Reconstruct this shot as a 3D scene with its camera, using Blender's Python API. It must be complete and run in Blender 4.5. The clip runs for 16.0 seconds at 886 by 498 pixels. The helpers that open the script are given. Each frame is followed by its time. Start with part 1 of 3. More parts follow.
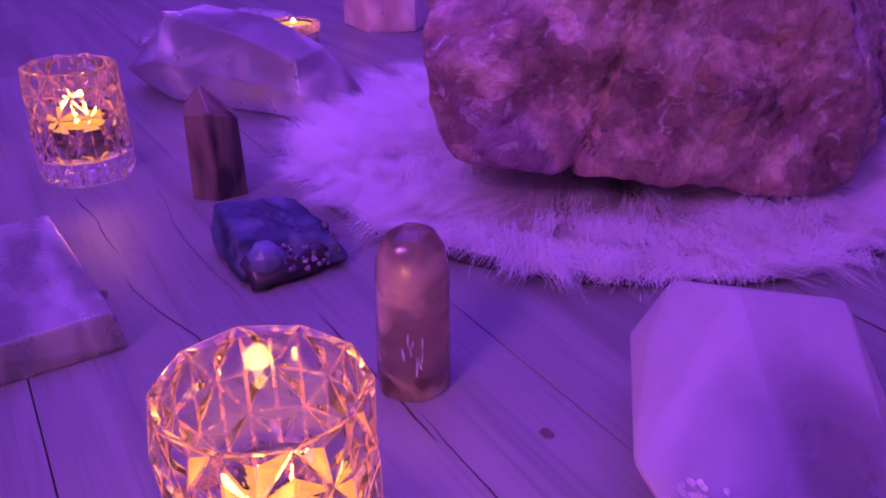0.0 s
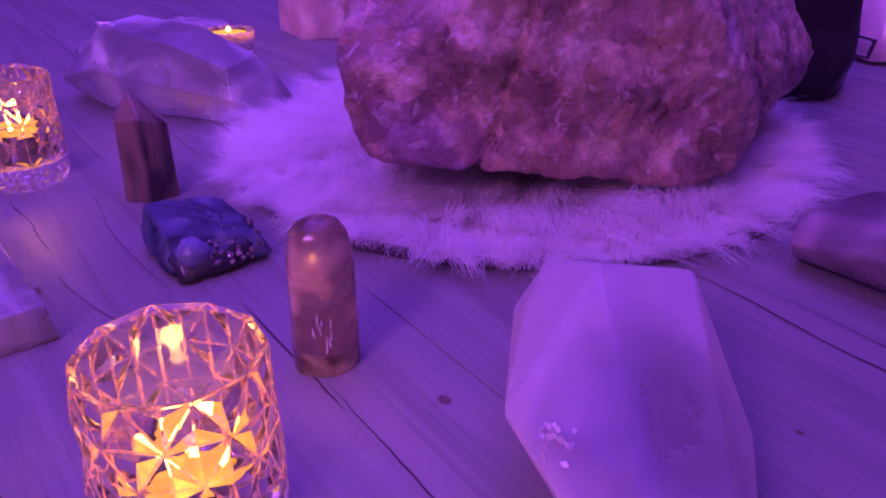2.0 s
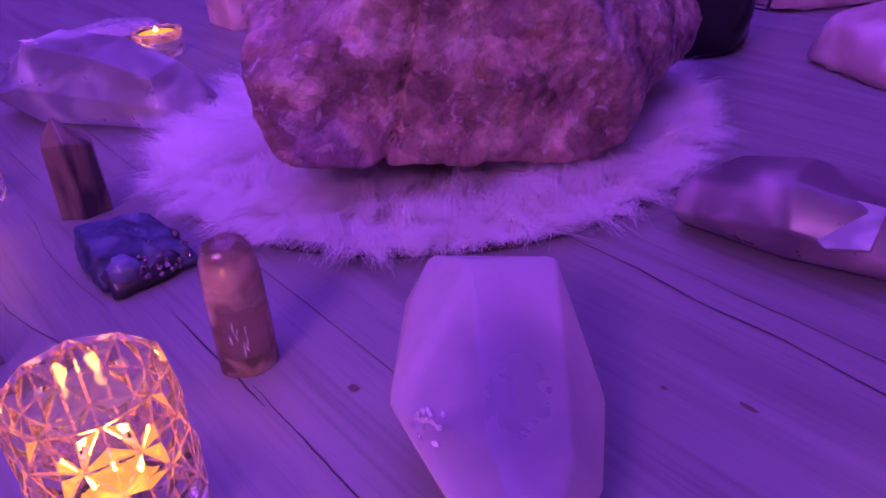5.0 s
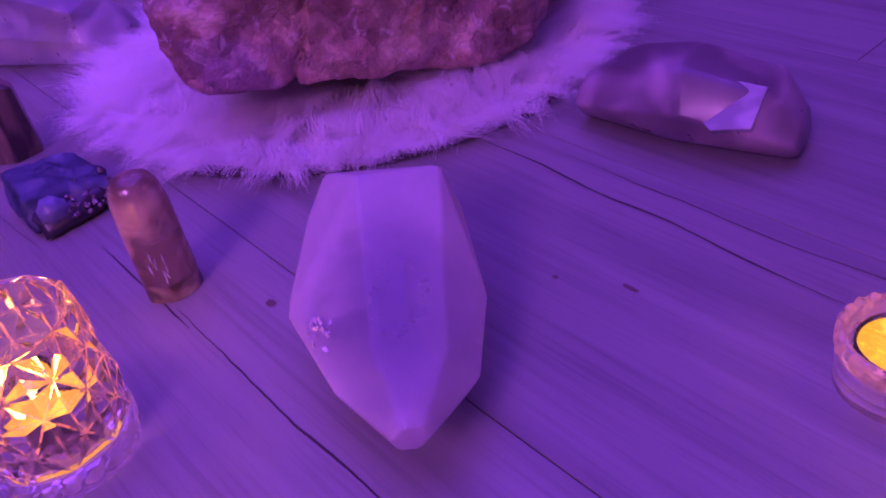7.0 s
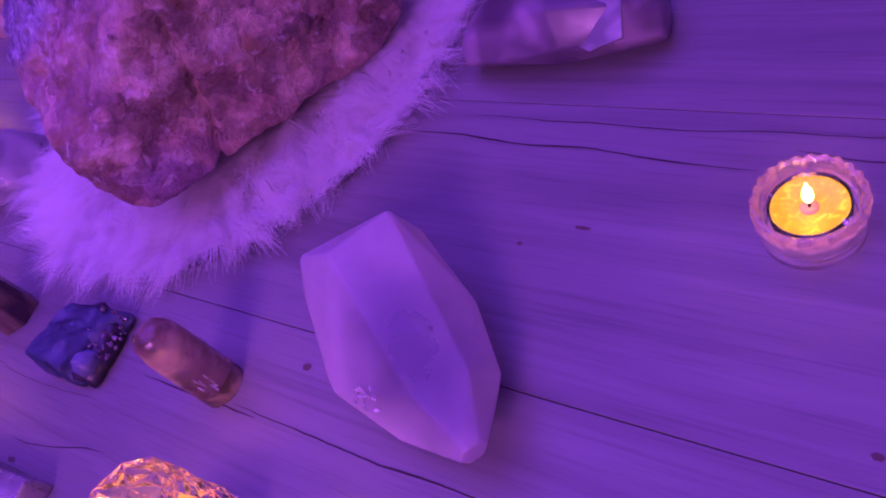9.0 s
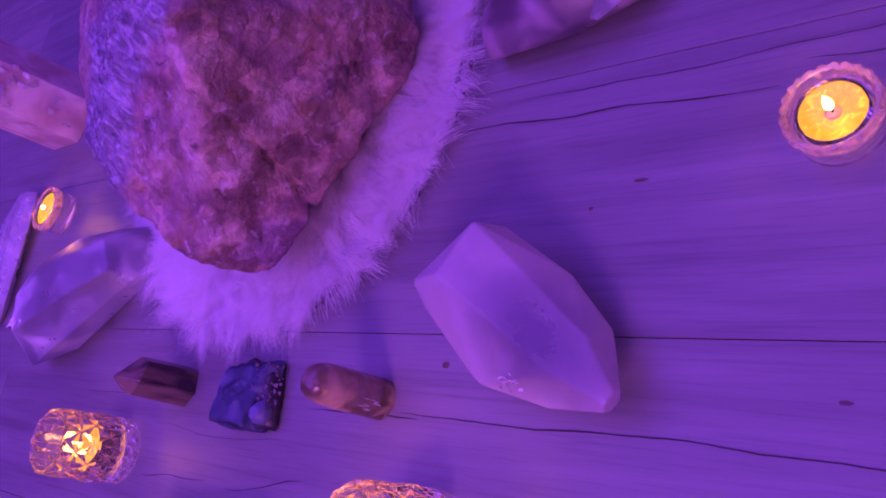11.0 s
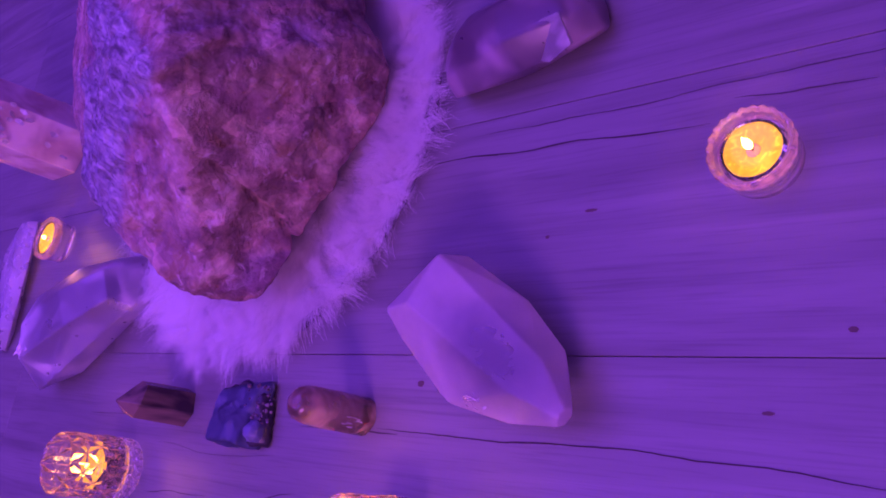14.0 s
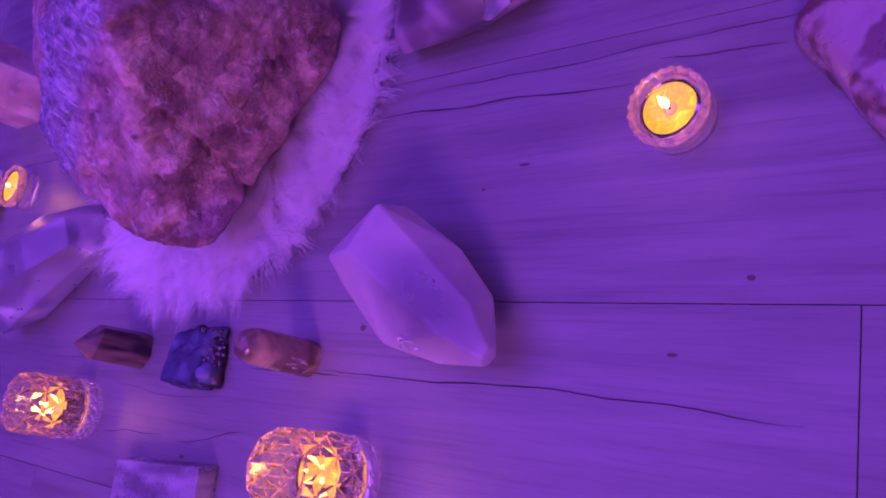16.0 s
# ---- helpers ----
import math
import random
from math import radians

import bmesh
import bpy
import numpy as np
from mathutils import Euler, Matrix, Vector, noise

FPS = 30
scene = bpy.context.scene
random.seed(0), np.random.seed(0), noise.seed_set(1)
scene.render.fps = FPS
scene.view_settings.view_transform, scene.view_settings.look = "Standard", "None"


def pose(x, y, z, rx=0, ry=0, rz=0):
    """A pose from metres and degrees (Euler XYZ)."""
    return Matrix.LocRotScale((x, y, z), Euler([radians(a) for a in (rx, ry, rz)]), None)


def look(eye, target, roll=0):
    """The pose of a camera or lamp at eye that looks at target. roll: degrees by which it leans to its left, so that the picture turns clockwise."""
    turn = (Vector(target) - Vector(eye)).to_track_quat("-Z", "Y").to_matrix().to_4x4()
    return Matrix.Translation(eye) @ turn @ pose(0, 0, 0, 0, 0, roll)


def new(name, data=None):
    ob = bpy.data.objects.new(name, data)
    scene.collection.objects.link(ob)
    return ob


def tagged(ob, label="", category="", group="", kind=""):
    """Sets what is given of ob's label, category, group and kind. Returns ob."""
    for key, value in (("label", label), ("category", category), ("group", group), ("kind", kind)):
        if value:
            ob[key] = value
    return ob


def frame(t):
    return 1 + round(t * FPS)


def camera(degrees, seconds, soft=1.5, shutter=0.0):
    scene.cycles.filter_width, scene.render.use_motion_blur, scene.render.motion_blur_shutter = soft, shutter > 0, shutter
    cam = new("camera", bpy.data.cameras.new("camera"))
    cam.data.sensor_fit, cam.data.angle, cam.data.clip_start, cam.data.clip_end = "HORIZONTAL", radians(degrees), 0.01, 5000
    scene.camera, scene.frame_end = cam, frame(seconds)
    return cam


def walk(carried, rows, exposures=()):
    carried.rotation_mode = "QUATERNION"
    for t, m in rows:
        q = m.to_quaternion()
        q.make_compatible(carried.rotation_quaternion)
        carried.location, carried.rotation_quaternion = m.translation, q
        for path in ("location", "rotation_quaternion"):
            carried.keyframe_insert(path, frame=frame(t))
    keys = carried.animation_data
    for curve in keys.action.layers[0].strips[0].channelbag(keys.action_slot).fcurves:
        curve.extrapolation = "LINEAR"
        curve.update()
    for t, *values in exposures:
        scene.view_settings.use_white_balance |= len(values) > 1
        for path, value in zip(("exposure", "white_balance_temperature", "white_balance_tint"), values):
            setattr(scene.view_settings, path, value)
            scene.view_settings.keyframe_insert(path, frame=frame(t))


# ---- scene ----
cam = camera(57.4, 16.0, soft=1.8)
PATH = [
    (0, (0.006, 0.004, 0.235), (-0.026, 1.793, -0.658), -0.0),
    (0.5, (0.01, -0.008, 0.237), (0.002, 1.788, -0.644), 0.2),
    (1, (0.017, -0.018, 0.239), (0.035, 1.781, -0.635), 0.2),
    (1.5, (0.027, -0.025, 0.241), (0.074, 1.772, -0.634), 0.2),
    (2, (0.033, -0.036, 0.245), (0.107, 1.757, -0.639), 0.0),
    (2.5, (0.043, -0.043, 0.247), (0.136, 1.744, -0.646), -0.3),
    (3, (0.047, -0.052, 0.249), (0.153, 1.729, -0.656), -0.8),
    (3.5, (0.058, -0.063, 0.26), (0.172, 1.712, -0.655), -1.7),
    (4, (0.069, -0.062, 0.27), (0.172, 1.707, -0.658), -2.8),
    (6.3, (0.104, -0.086, 0.294), (0.252, 1.571, -0.816), -6.5),
    (6.5, (0.117, -0.089, 0.291), (0.226, 1.556, -0.842), -8.1),
    (7, (0.129, -0.093, 0.299), (0.232, 1.508, -0.894), -9.9),
    (7.5, (0.146, -0.097, 0.312), (0.255, 1.464, -0.933), -12.7),
    (8, (0.167, -0.101, 0.331), (0.249, 1.418, -0.968), -18.5),
    (8.5, (0.16, -0.099, 0.37), (0.238, 1.342, -1.015), -27.0),
    (9, (0.169, -0.09, 0.406), (0.175, 1.293, -1.038), -38.3),
    (9.5, (0.177, -0.091, 0.431), (0.096, 1.251, -1.05), -49.2),
    (10, (0.194, -0.1, 0.459), (0.034, 1.235, -1.021), -57.5),
    (12.3, (0.197, -0.122, 0.509), (-0.042, 1.268, -0.909), -64.7),
    (12.5, (0.201, -0.126, 0.512), (-0.038, 1.263, -0.907), -64.8),
    (13, (0.218, -0.132, 0.516), (-0.022, 1.254, -0.905), -65.4),
    (13.5, (0.228, -0.14, 0.52), (0.0, 1.245, -0.904), -65.3),
    (14, (0.236, -0.151, 0.522), (0.006, 1.229, -0.907), -65.4),
    (14.5, (0.238, -0.164, 0.527), (0.003, 1.205, -0.912), -65.4),
    (15, (0.241, -0.179, 0.524), (-0.012, 1.174, -0.927), -65.6),
    (15.5, (0.247, -0.19, 0.522), (-0.027, 1.14, -0.947), -66.3),
    (16, (0.251, -0.197, 0.519), (-0.037, 1.114, -0.964), -66.5),
]
walk(cam, [(t, look(eye, target, roll)) for t, eye, target, roll in PATH])

# ---- light ----
world = bpy.data.worlds.new("room_air")
scene.world = world
world.use_nodes = True
world.node_tree.nodes["Background"].inputs[0].default_value = (0.16, 0.03, 0.9, 1)
world.node_tree.nodes["Background"].inputs[1].default_value = 0.02


def area_lamp(name, eye, target, size, watts, colour):
    data = bpy.data.lights.new(name, "AREA")
    data.shape, data.size, data.energy, data.color = "DISK", size, watts, colour
    ob = new(name, data)
    ob.matrix_world = look(eye, target)
    return ob


area_lamp("led_ceiling_lamp", (-0.25, 0.95, 2.28), (-0.15, 0.9, 0), 3.4, 112, (0.192, 0.044, 0.94))
area_lamp("led_floor_lamp", (-1.16, -1.48, 1.68), (0.05, 0.5, 0), 0.8, 50, (0.60, 0.15, 0.82))

# ---- materials ----


def material(name):
    mat = bpy.data.materials.new(name)
    mat.use_nodes = True
    nodes, links = mat.node_tree.nodes, mat.node_tree.links
    return mat, nodes, links, nodes["Principled BSDF"]


def ramp(nodes, links, source, stops):
    node = nodes.new("ShaderNodeValToRGB")
    els = node.color_ramp.elements
    while len(els) < len(stops):
        els.new(0.5)
    for el, (at, col) in zip(els, stops):
        el.position, el.color = at, (*col, 1) if len(col) == 3 else col
    links.new(source, node.inputs[0])
    return node.outputs[0]


def noise_tex(nodes, links, scale, detail=5, rough=0.55, distortion=0.0, stretch=None, turn=0.0):
    coord = nodes.new("ShaderNodeTexCoord")
    mapping = nodes.new("ShaderNodeMapping")
    mapping.inputs["Scale"].default_value = stretch or (1, 1, 1)
    mapping.inputs["Rotation"].default_value = (0, 0, turn)
    links.new(coord.outputs["Object"], mapping.inputs[0])
    tex = nodes.new("ShaderNodeTexNoise")
    tex.inputs["Scale"].default_value, tex.inputs["Detail"].default_value = scale, detail
    tex.inputs["Roughness"].default_value, tex.inputs["Distortion"].default_value = rough, distortion
    links.new(mapping.outputs[0], tex.inputs["Vector"])
    return tex.outputs["Fac"]


def mix_colour(nodes, links, fac, a, b, how="MIX"):
    node = nodes.new("ShaderNodeMix")
    node.data_type, node.blend_type = "RGBA", how
    for socket, value in ((node.inputs["Factor"], fac), (node.inputs["A"], a), (node.inputs["B"], b)):
        if isinstance(value, (int, float)):
            socket.default_value = value
        elif isinstance(value, tuple):
            socket.default_value = (*value, 1)
        else:
            links.new(value, socket)
    return node.outputs["Result"]


def bump(nodes, links, shader, height, strength, distance):
    node = nodes.new("ShaderNodeBump")
    node.inputs["Strength"].default_value, node.inputs["Distance"].default_value = strength, distance
    links.new(height, node.inputs["Height"])
    links.new(node.outputs[0], shader.inputs["Normal"])


def plain(name, colour, rough=0.6, metal=0.0):
    mat, nodes, links, sh = material(name)
    n = noise_tex(nodes, links, 60)
    links.new(ramp(nodes, links, n, [(0.3, tuple(c * 0.85 for c in colour)), (0.7, tuple(min(1, c * 1.1) for c in colour))]), sh.inputs["Base Color"])
    sh.inputs["Roughness"].default_value, sh.inputs["Metallic"].default_value = rough, metal
    return mat


def wood_material():
    """Pale whitewashed boards; the grain runs along each board's own x."""
    mat, nodes, links, sh = material("whitewashed_wood")
    info = nodes.new("ShaderNodeObjectInfo")
    coord = nodes.new("ShaderNodeTexCoord")
    shift = nodes.new("ShaderNodeVectorMath")
    shift.operation = "ADD"
    offset = nodes.new("ShaderNodeCombineXYZ")
    scale = nodes.new("ShaderNodeMath")
    scale.operation = "MULTIPLY"
    scale.inputs[1].default_value = 9.0
    links.new(info.outputs["Random"], scale.inputs[0])
    links.new(scale.outputs[0], offset.inputs[0])
    links.new(scale.outputs[0], offset.inputs[1])
    links.new(coord.outputs["Object"], shift.inputs[0])
    links.new(offset.outputs[0], shift.inputs[1])

    def grain(stretch, detail, distortion):
        mapping = nodes.new("ShaderNodeMapping")
        mapping.inputs["Scale"].default_value = stretch
        links.new(shift.outputs[0], mapping.inputs[0])
        tex = nodes.new("ShaderNodeTexNoise")
        tex.inputs["Scale"].default_value, tex.inputs["Detail"].default_value = 1.0, detail
        tex.inputs["Distortion"].default_value = distortion
        links.new(mapping.outputs[0], tex.inputs["Vector"])
        return tex.outputs["Fac"]

    fine = grain((14, 420, 60), 4, 0.2)
    broad = grain((2.2, 28, 10), 6, 0.8)
    lines = grain((4, 150, 30), 3, 0.5)
    cloud = grain((5, 9, 5), 3, 0.0)
    col = ramp(nodes, links, broad, [(0.3, (0.165, 0.158, 0.155)), (0.52, (0.215, 0.208, 0.204)), (0.72, (0.255, 0.247, 0.243))])
    dark = ramp(nodes, links, fine, [(0.30, (0.62, 0.60, 0.58)), (0.48, (1, 1, 1))])
    col = mix_colour(nodes, links, 0.40, col, dark, "MULTIPLY")
    col = mix_colour(nodes, links, 0.35, col, ramp(nodes, links, cloud, [(0.3, (0.7, 0.7, 0.7)), (0.7, (1, 1, 1))]), "MULTIPLY")
    col = mix_colour(nodes, links, 0.28, col, ramp(nodes, links, lines, [(0.30, (0.45, 0.42, 0.42)), (0.42, (1, 1, 1))]), "MULTIPLY")
    links.new(col, sh.inputs["Base Color"])
    links.new(ramp(nodes, links, broad, [(0.3, (0.5, 0.5, 0.5)), (0.8, (0.36, 0.36, 0.36))]), sh.inputs["Roughness"])
    bump(nodes, links, sh, fine, 0.25, 0.0006)
    return mat


def crystal_material(name, colour, veil, transmission, rough, veil_scale=22, cut=(0.42, 0.66), scatter=0.5, tint=None, stretch=None, relief=0.06):
    """Milky mineral: clear in parts, with cloudy veils and a slightly worn skin."""
    mat, nodes, links, sh = material(name)
    veils = noise_tex(nodes, links, veil_scale, 2.5, 0.5, 0.4, stretch)
    fine = noise_tex(nodes, links, 45, 4)
    links.new(ramp(nodes, links, veils, [(cut[0], colour), (cut[1], veil)]), sh.inputs["Base Color"])
    t = transmission
    links.new(ramp(nodes, links, veils, [(cut[0], (t, t, t)), (cut[1], (t * 0.35,) * 3)]), sh.inputs["Transmission Weight"])
    links.new(ramp(nodes, links, fine, [(0.3, (rough * 0.8,) * 3), (0.75, (min(1, rough * 1.25),) * 3)]), sh.inputs["Roughness"])
    sh.inputs["IOR"].default_value = 1.54
    sh.inputs["Subsurface Weight"].default_value = scatter
    sh.inputs["Subsurface Radius"].default_value = tint or (0.02, 0.018, 0.022)
    sh.inputs["Subsurface Scale"].default_value = 1.0
    bump(nodes, links, sh, noise_tex(nodes, links, 30, 2, 0.5, 0.3), relief, 0.002)
    return mat


def clouded_quartz_material(name, heart, reach):
    """White cloudy quartz that turns clear round its heart; the cloud ends in ragged veils."""
    mat, nodes, links, sh = material(name)
    coord = nodes.new("ShaderNodeTexCoord")
    mapping = nodes.new("ShaderNodeMapping")
    mapping.inputs["Location"].default_value = tuple(-h / r for h, r in zip(heart, reach))
    mapping.inputs["Scale"].default_value = tuple(1 / r for r in reach)
    links.new(coord.outputs["Object"], mapping.inputs[0])
    away = nodes.new("ShaderNodeVectorMath")
    away.operation = "LENGTH"
    links.new(mapping.outputs[0], away.inputs[0])
    ragged = nodes.new("ShaderNodeMath")
    ragged.operation = "MULTIPLY_ADD"
    ragged.inputs[1].default_value = 0.9
    links.new(noise_tex(nodes, links, 38, 4, 0.6, 0.5), ragged.inputs[0])
    links.new(away.outputs["Value"], ragged.inputs[2])
    cloud = ragged.outputs[0]
    half = nodes.new("ShaderNodeMath")
    half.operation = "MULTIPLY"
    half.inputs[1].default_value = 0.5
    links.new(cloud, half.inputs[0])
    cloud = half.outputs[0]
    grain = ramp(nodes, links, noise_tex(nodes, links, 70, 5, 0.6), [(0.3, (0.88, 0.88, 0.90)), (0.7, (1, 1, 1))])
    col = ramp(nodes, links, cloud, [(0.40, (0.58, 0.53, 0.60)), (0.60, (0.62, 0.56, 0.61)), (0.85, (0.74, 0.66, 0.68))])
    links.new(mix_colour(nodes, links, 1.0, col, grain, "MULTIPLY"), sh.inputs["Base Color"])
    links.new(ramp(nodes, links, cloud, [(0.36, (0.94,) * 3), (0.56, (0.80,) * 3), (0.86, (0.55,) * 3)]), sh.inputs["Transmission Weight"])
    links.new(ramp(nodes, links, cloud, [(0.36, (0.24,) * 3), (0.80, (0.46,) * 3)]), sh.inputs["Roughness"])
    sh.inputs["IOR"].default_value = 1.54
    sh.inputs["Specular IOR Level"].default_value = 0.35
    sh.inputs["Subsurface Weight"].default_value = 0.5
    sh.inputs["Subsurface Radius"].default_value = (0.02, 0.018, 0.022)
    sh.inputs["Subsurface Scale"].default_value = 1.0
    bump(nodes, links, sh, noise_tex(nodes, links, 55, 5, 0.6, 0.3), 0.14, 0.002)
    return mat


def glass_material(name, rough=0.045, colour=(1, 0.93, 0.86), clear=0.955):
    mat, nodes, links, sh = material(name)
    sh.inputs["Base Color"].default_value = (*colour, 1)
    sh.inputs["Transmission Weight"].default_value = clear
    sh.inputs["IOR"].default_value = 1.5
    links.new(ramp(nodes, links, noise_tex(nodes, links, 90), [(0.4, (rough,) * 3), (0.75, (rough * 3,) * 3)]), sh.inputs["Roughness"])
    bump(nodes, links, sh, noise_tex(nodes, links, 110, 3), 0.10, 0.002)
    return mat


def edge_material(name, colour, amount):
    """Glass edge scattering to both sides; its warm colour stands in for candle glow."""
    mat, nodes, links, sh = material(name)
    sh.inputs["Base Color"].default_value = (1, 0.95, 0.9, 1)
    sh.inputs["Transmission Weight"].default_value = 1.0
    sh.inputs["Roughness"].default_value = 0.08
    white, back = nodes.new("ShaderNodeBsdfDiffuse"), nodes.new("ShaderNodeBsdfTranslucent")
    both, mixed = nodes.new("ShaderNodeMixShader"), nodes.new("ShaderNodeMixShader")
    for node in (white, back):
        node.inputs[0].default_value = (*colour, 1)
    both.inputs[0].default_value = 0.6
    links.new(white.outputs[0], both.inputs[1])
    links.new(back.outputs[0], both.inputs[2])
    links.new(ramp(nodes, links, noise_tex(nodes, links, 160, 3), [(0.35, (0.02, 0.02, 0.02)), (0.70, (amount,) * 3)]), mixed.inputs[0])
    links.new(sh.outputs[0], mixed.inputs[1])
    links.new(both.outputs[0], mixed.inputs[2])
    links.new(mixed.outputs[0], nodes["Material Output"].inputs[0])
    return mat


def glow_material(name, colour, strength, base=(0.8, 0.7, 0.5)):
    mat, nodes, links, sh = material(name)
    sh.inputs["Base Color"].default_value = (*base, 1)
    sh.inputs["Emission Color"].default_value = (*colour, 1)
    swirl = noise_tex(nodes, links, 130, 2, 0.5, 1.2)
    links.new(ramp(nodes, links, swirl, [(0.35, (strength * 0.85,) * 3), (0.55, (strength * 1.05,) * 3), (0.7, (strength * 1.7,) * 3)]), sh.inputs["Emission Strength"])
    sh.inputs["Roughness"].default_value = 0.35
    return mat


def rock_material():
    """Rose and mauve quartz boulder: interlocked pale and wine-dark grains, rusty veins and dark pits."""
    mat, nodes, links, sh = material("rose_quartz_rock")
    coord = nodes.new("ShaderNodeTexCoord")
    warp = nodes.new("ShaderNodeTexNoise")
    warp.inputs["Scale"].default_value, warp.inputs["Detail"].default_value = 30, 5
    links.new(coord.outputs["Object"], warp.inputs["Vector"])
    shift = nodes.new("ShaderNodeVectorMath")
    shift.operation = "MULTIPLY_ADD"
    shift.inputs[1].default_value = (0.022, 0.022, 0.022)
    links.new(warp.outputs["Color"], shift.inputs[0])
    links.new(coord.outputs["Object"], shift.inputs[2])

    def grains(scale):
        vor = nodes.new("ShaderNodeTexVoronoi")
        vor.inputs["Scale"].default_value = scale
        links.new(shift.outputs[0], vor.inputs["Vector"])
        split = nodes.new("ShaderNodeSeparateColor")
        links.new(vor.outputs["Color"], split.inputs[0])
        return split.outputs[0], vor.outputs["Distance"]

    big, _ = grains(48)
    small, _ = grains(130)
    large = noise_tex(nodes, links, 8, 4, 0.55, 1.2)
    medium = noise_tex(nodes, links, 19, 8, 0.62, 0.5)
    fine = noise_tex(nodes, links, 95, 8, 0.7, 0.6)
    rust = noise_tex(nodes, links, 12, 6, 0.65, 1.6)
    pits = noise_tex(nodes, links, 26, 8, 0.75, 0.5)
    col = ramp(nodes, links, large, [(0.36, (0.32, 0.19, 0.27)), (0.46, (0.50, 0.32, 0.27)), (0.56, (0.64, 0.48, 0.38)), (0.68, (0.57, 0.37, 0.37))])
    col = mix_colour(nodes, links, 0.9, col, ramp(nodes, links, medium, [(0.34, (0.42, 0.34, 0.40)), (0.46, (0.82, 0.76, 0.78)), (0.56, (1.0, 0.98, 0.96)), (0.64, (1.3, 1.45, 1.5))]), "MULTIPLY")
    col = mix_colour(nodes, links, 0.62, col, ramp(nodes, links, big, [(0.0, (0.45, 0.38, 0.42)), (0.6, (1, 1, 1)), (1.0, (1.4, 1.35, 1.35))]), "MULTIPLY")
    col = mix_colour(nodes, links, 0.45, col, ramp(nodes, links, small, [(0.0, (0.5, 0.42, 0.44)), (0.6, (1, 1, 1))]), "MULTIPLY")
    col = mix_colour(nodes, links, 0.5, col, ramp(nodes, links, fine, [(0.32, (0.45, 0.38, 0.40)), (0.55, (1, 1, 1))]), "MULTIPLY")
    col = mix_colour(nodes, links, ramp(nodes, links, rust, [(0.58, (0, 0, 0)), (0.67, (0.6, 0.6, 0.6))]), col, (0.34, 0.19, 0.07))
    col = mix_colour(nodes, links, ramp(nodes, links, pits, [(0.61, (0, 0, 0)), (0.68, (0.85, 0.85, 0.85))]), col, (0.06, 0.03, 0.035))
    fleck = noise_tex(nodes, links, 62, 4, 0.6, 0.9)
    col = mix_colour(nodes, links, ramp(nodes, links, fleck, [(0.58, (0, 0, 0)), (0.66, (0.55, 0.55, 0.55))]), col, (0.80, 0.66, 0.66))
    wine = noise_tex(nodes, links, 11, 4, 0.6, 0.8)
    col = mix_colour(nodes, links, ramp(nodes, links, wine, [(0.54, (0, 0, 0)), (0.63, (0.6, 0.6, 0.6))]), col, (0.24, 0.11, 0.17))
    # pale flaky rind on the broken upper face
    rind = nodes.new("ShaderNodeVectorMath")
    rind.operation = "DOT_PRODUCT"
    rind.inputs[1].default_value = (-0.42, 0.05, 0.9)
    links.new(coord.outputs["Object"], rind.inputs[0])
    ragged = nodes.new("ShaderNodeMath")
    ragged.operation = "MULTIPLY_ADD"
    ragged.inputs[1].default_value = 0.02
    links.new(medium, ragged.inputs[0])
    links.new(rind.outputs["Value"], ragged.inputs[2])
    flakes = noise_tex(nodes, links, 48, 7, 0.68, 1.2, (2.4, 0.7, 1.0), 0.2)
    crust = ramp(nodes, links, flakes, [(0.36, (0.09, 0.085, 0.12)), (0.50, (0.27, 0.26, 0.33)), (0.64, (0.62, 0.61, 0.68))])
    col = mix_colour(nodes, links, ramp(nodes, links, ragged.outputs[0], [(0.186, (0, 0, 0)), (0.192, (0.85, 0.85, 0.85))]), col, crust)
    links.new(col, sh.inputs["Base Color"])
    links.new(ramp(nodes, links, small, [(0.2, (0.50, 0.50, 0.50)), (0.9, (0.22, 0.22, 0.22))]), sh.inputs["Roughness"])
    height = nodes.new("ShaderNodeMath")
    height.operation = "MULTIPLY_ADD"
    height.inputs[1].default_value = 0.7
    links.new(medium, height.inputs[0])
    links.new(fine, height.inputs[2])
    chipped = nodes.new("ShaderNodeMath")
    chipped.operation = "MULTIPLY_ADD"
    chipped.inputs[1].default_value = 0.22
    links.new(big, chipped.inputs[0])
    links.new(height.outputs[0], chipped.inputs[2])
    bump(nodes, links, sh, chipped.outputs[0], 0.9, 0.006)
    return mat


def fur_material():
    mat, nodes, links, sh = material("white_fur")
    nodes.remove(sh)
    diffuse, through_hair, mixed = nodes.new("ShaderNodeBsdfDiffuse"), nodes.new("ShaderNodeBsdfTranslucent"), nodes.new("ShaderNodeMixShader")
    tone = ramp(nodes, links, noise_tex(nodes, links, 40), [(0.3, (0.94, 0.90, 0.88)), (0.7, (0.98, 0.96, 0.95))])
    links.new(tone, diffuse.inputs[0])
    links.new(tone, through_hair.inputs[0])
    mixed.inputs[0].default_value = 0.5
    links.new(diffuse.outputs[0], mixed.inputs[1])
    links.new(through_hair.outputs[0], mixed.inputs[2])
    links.new(mixed.outputs[0], nodes["Material Output"].inputs[0])
    return mat


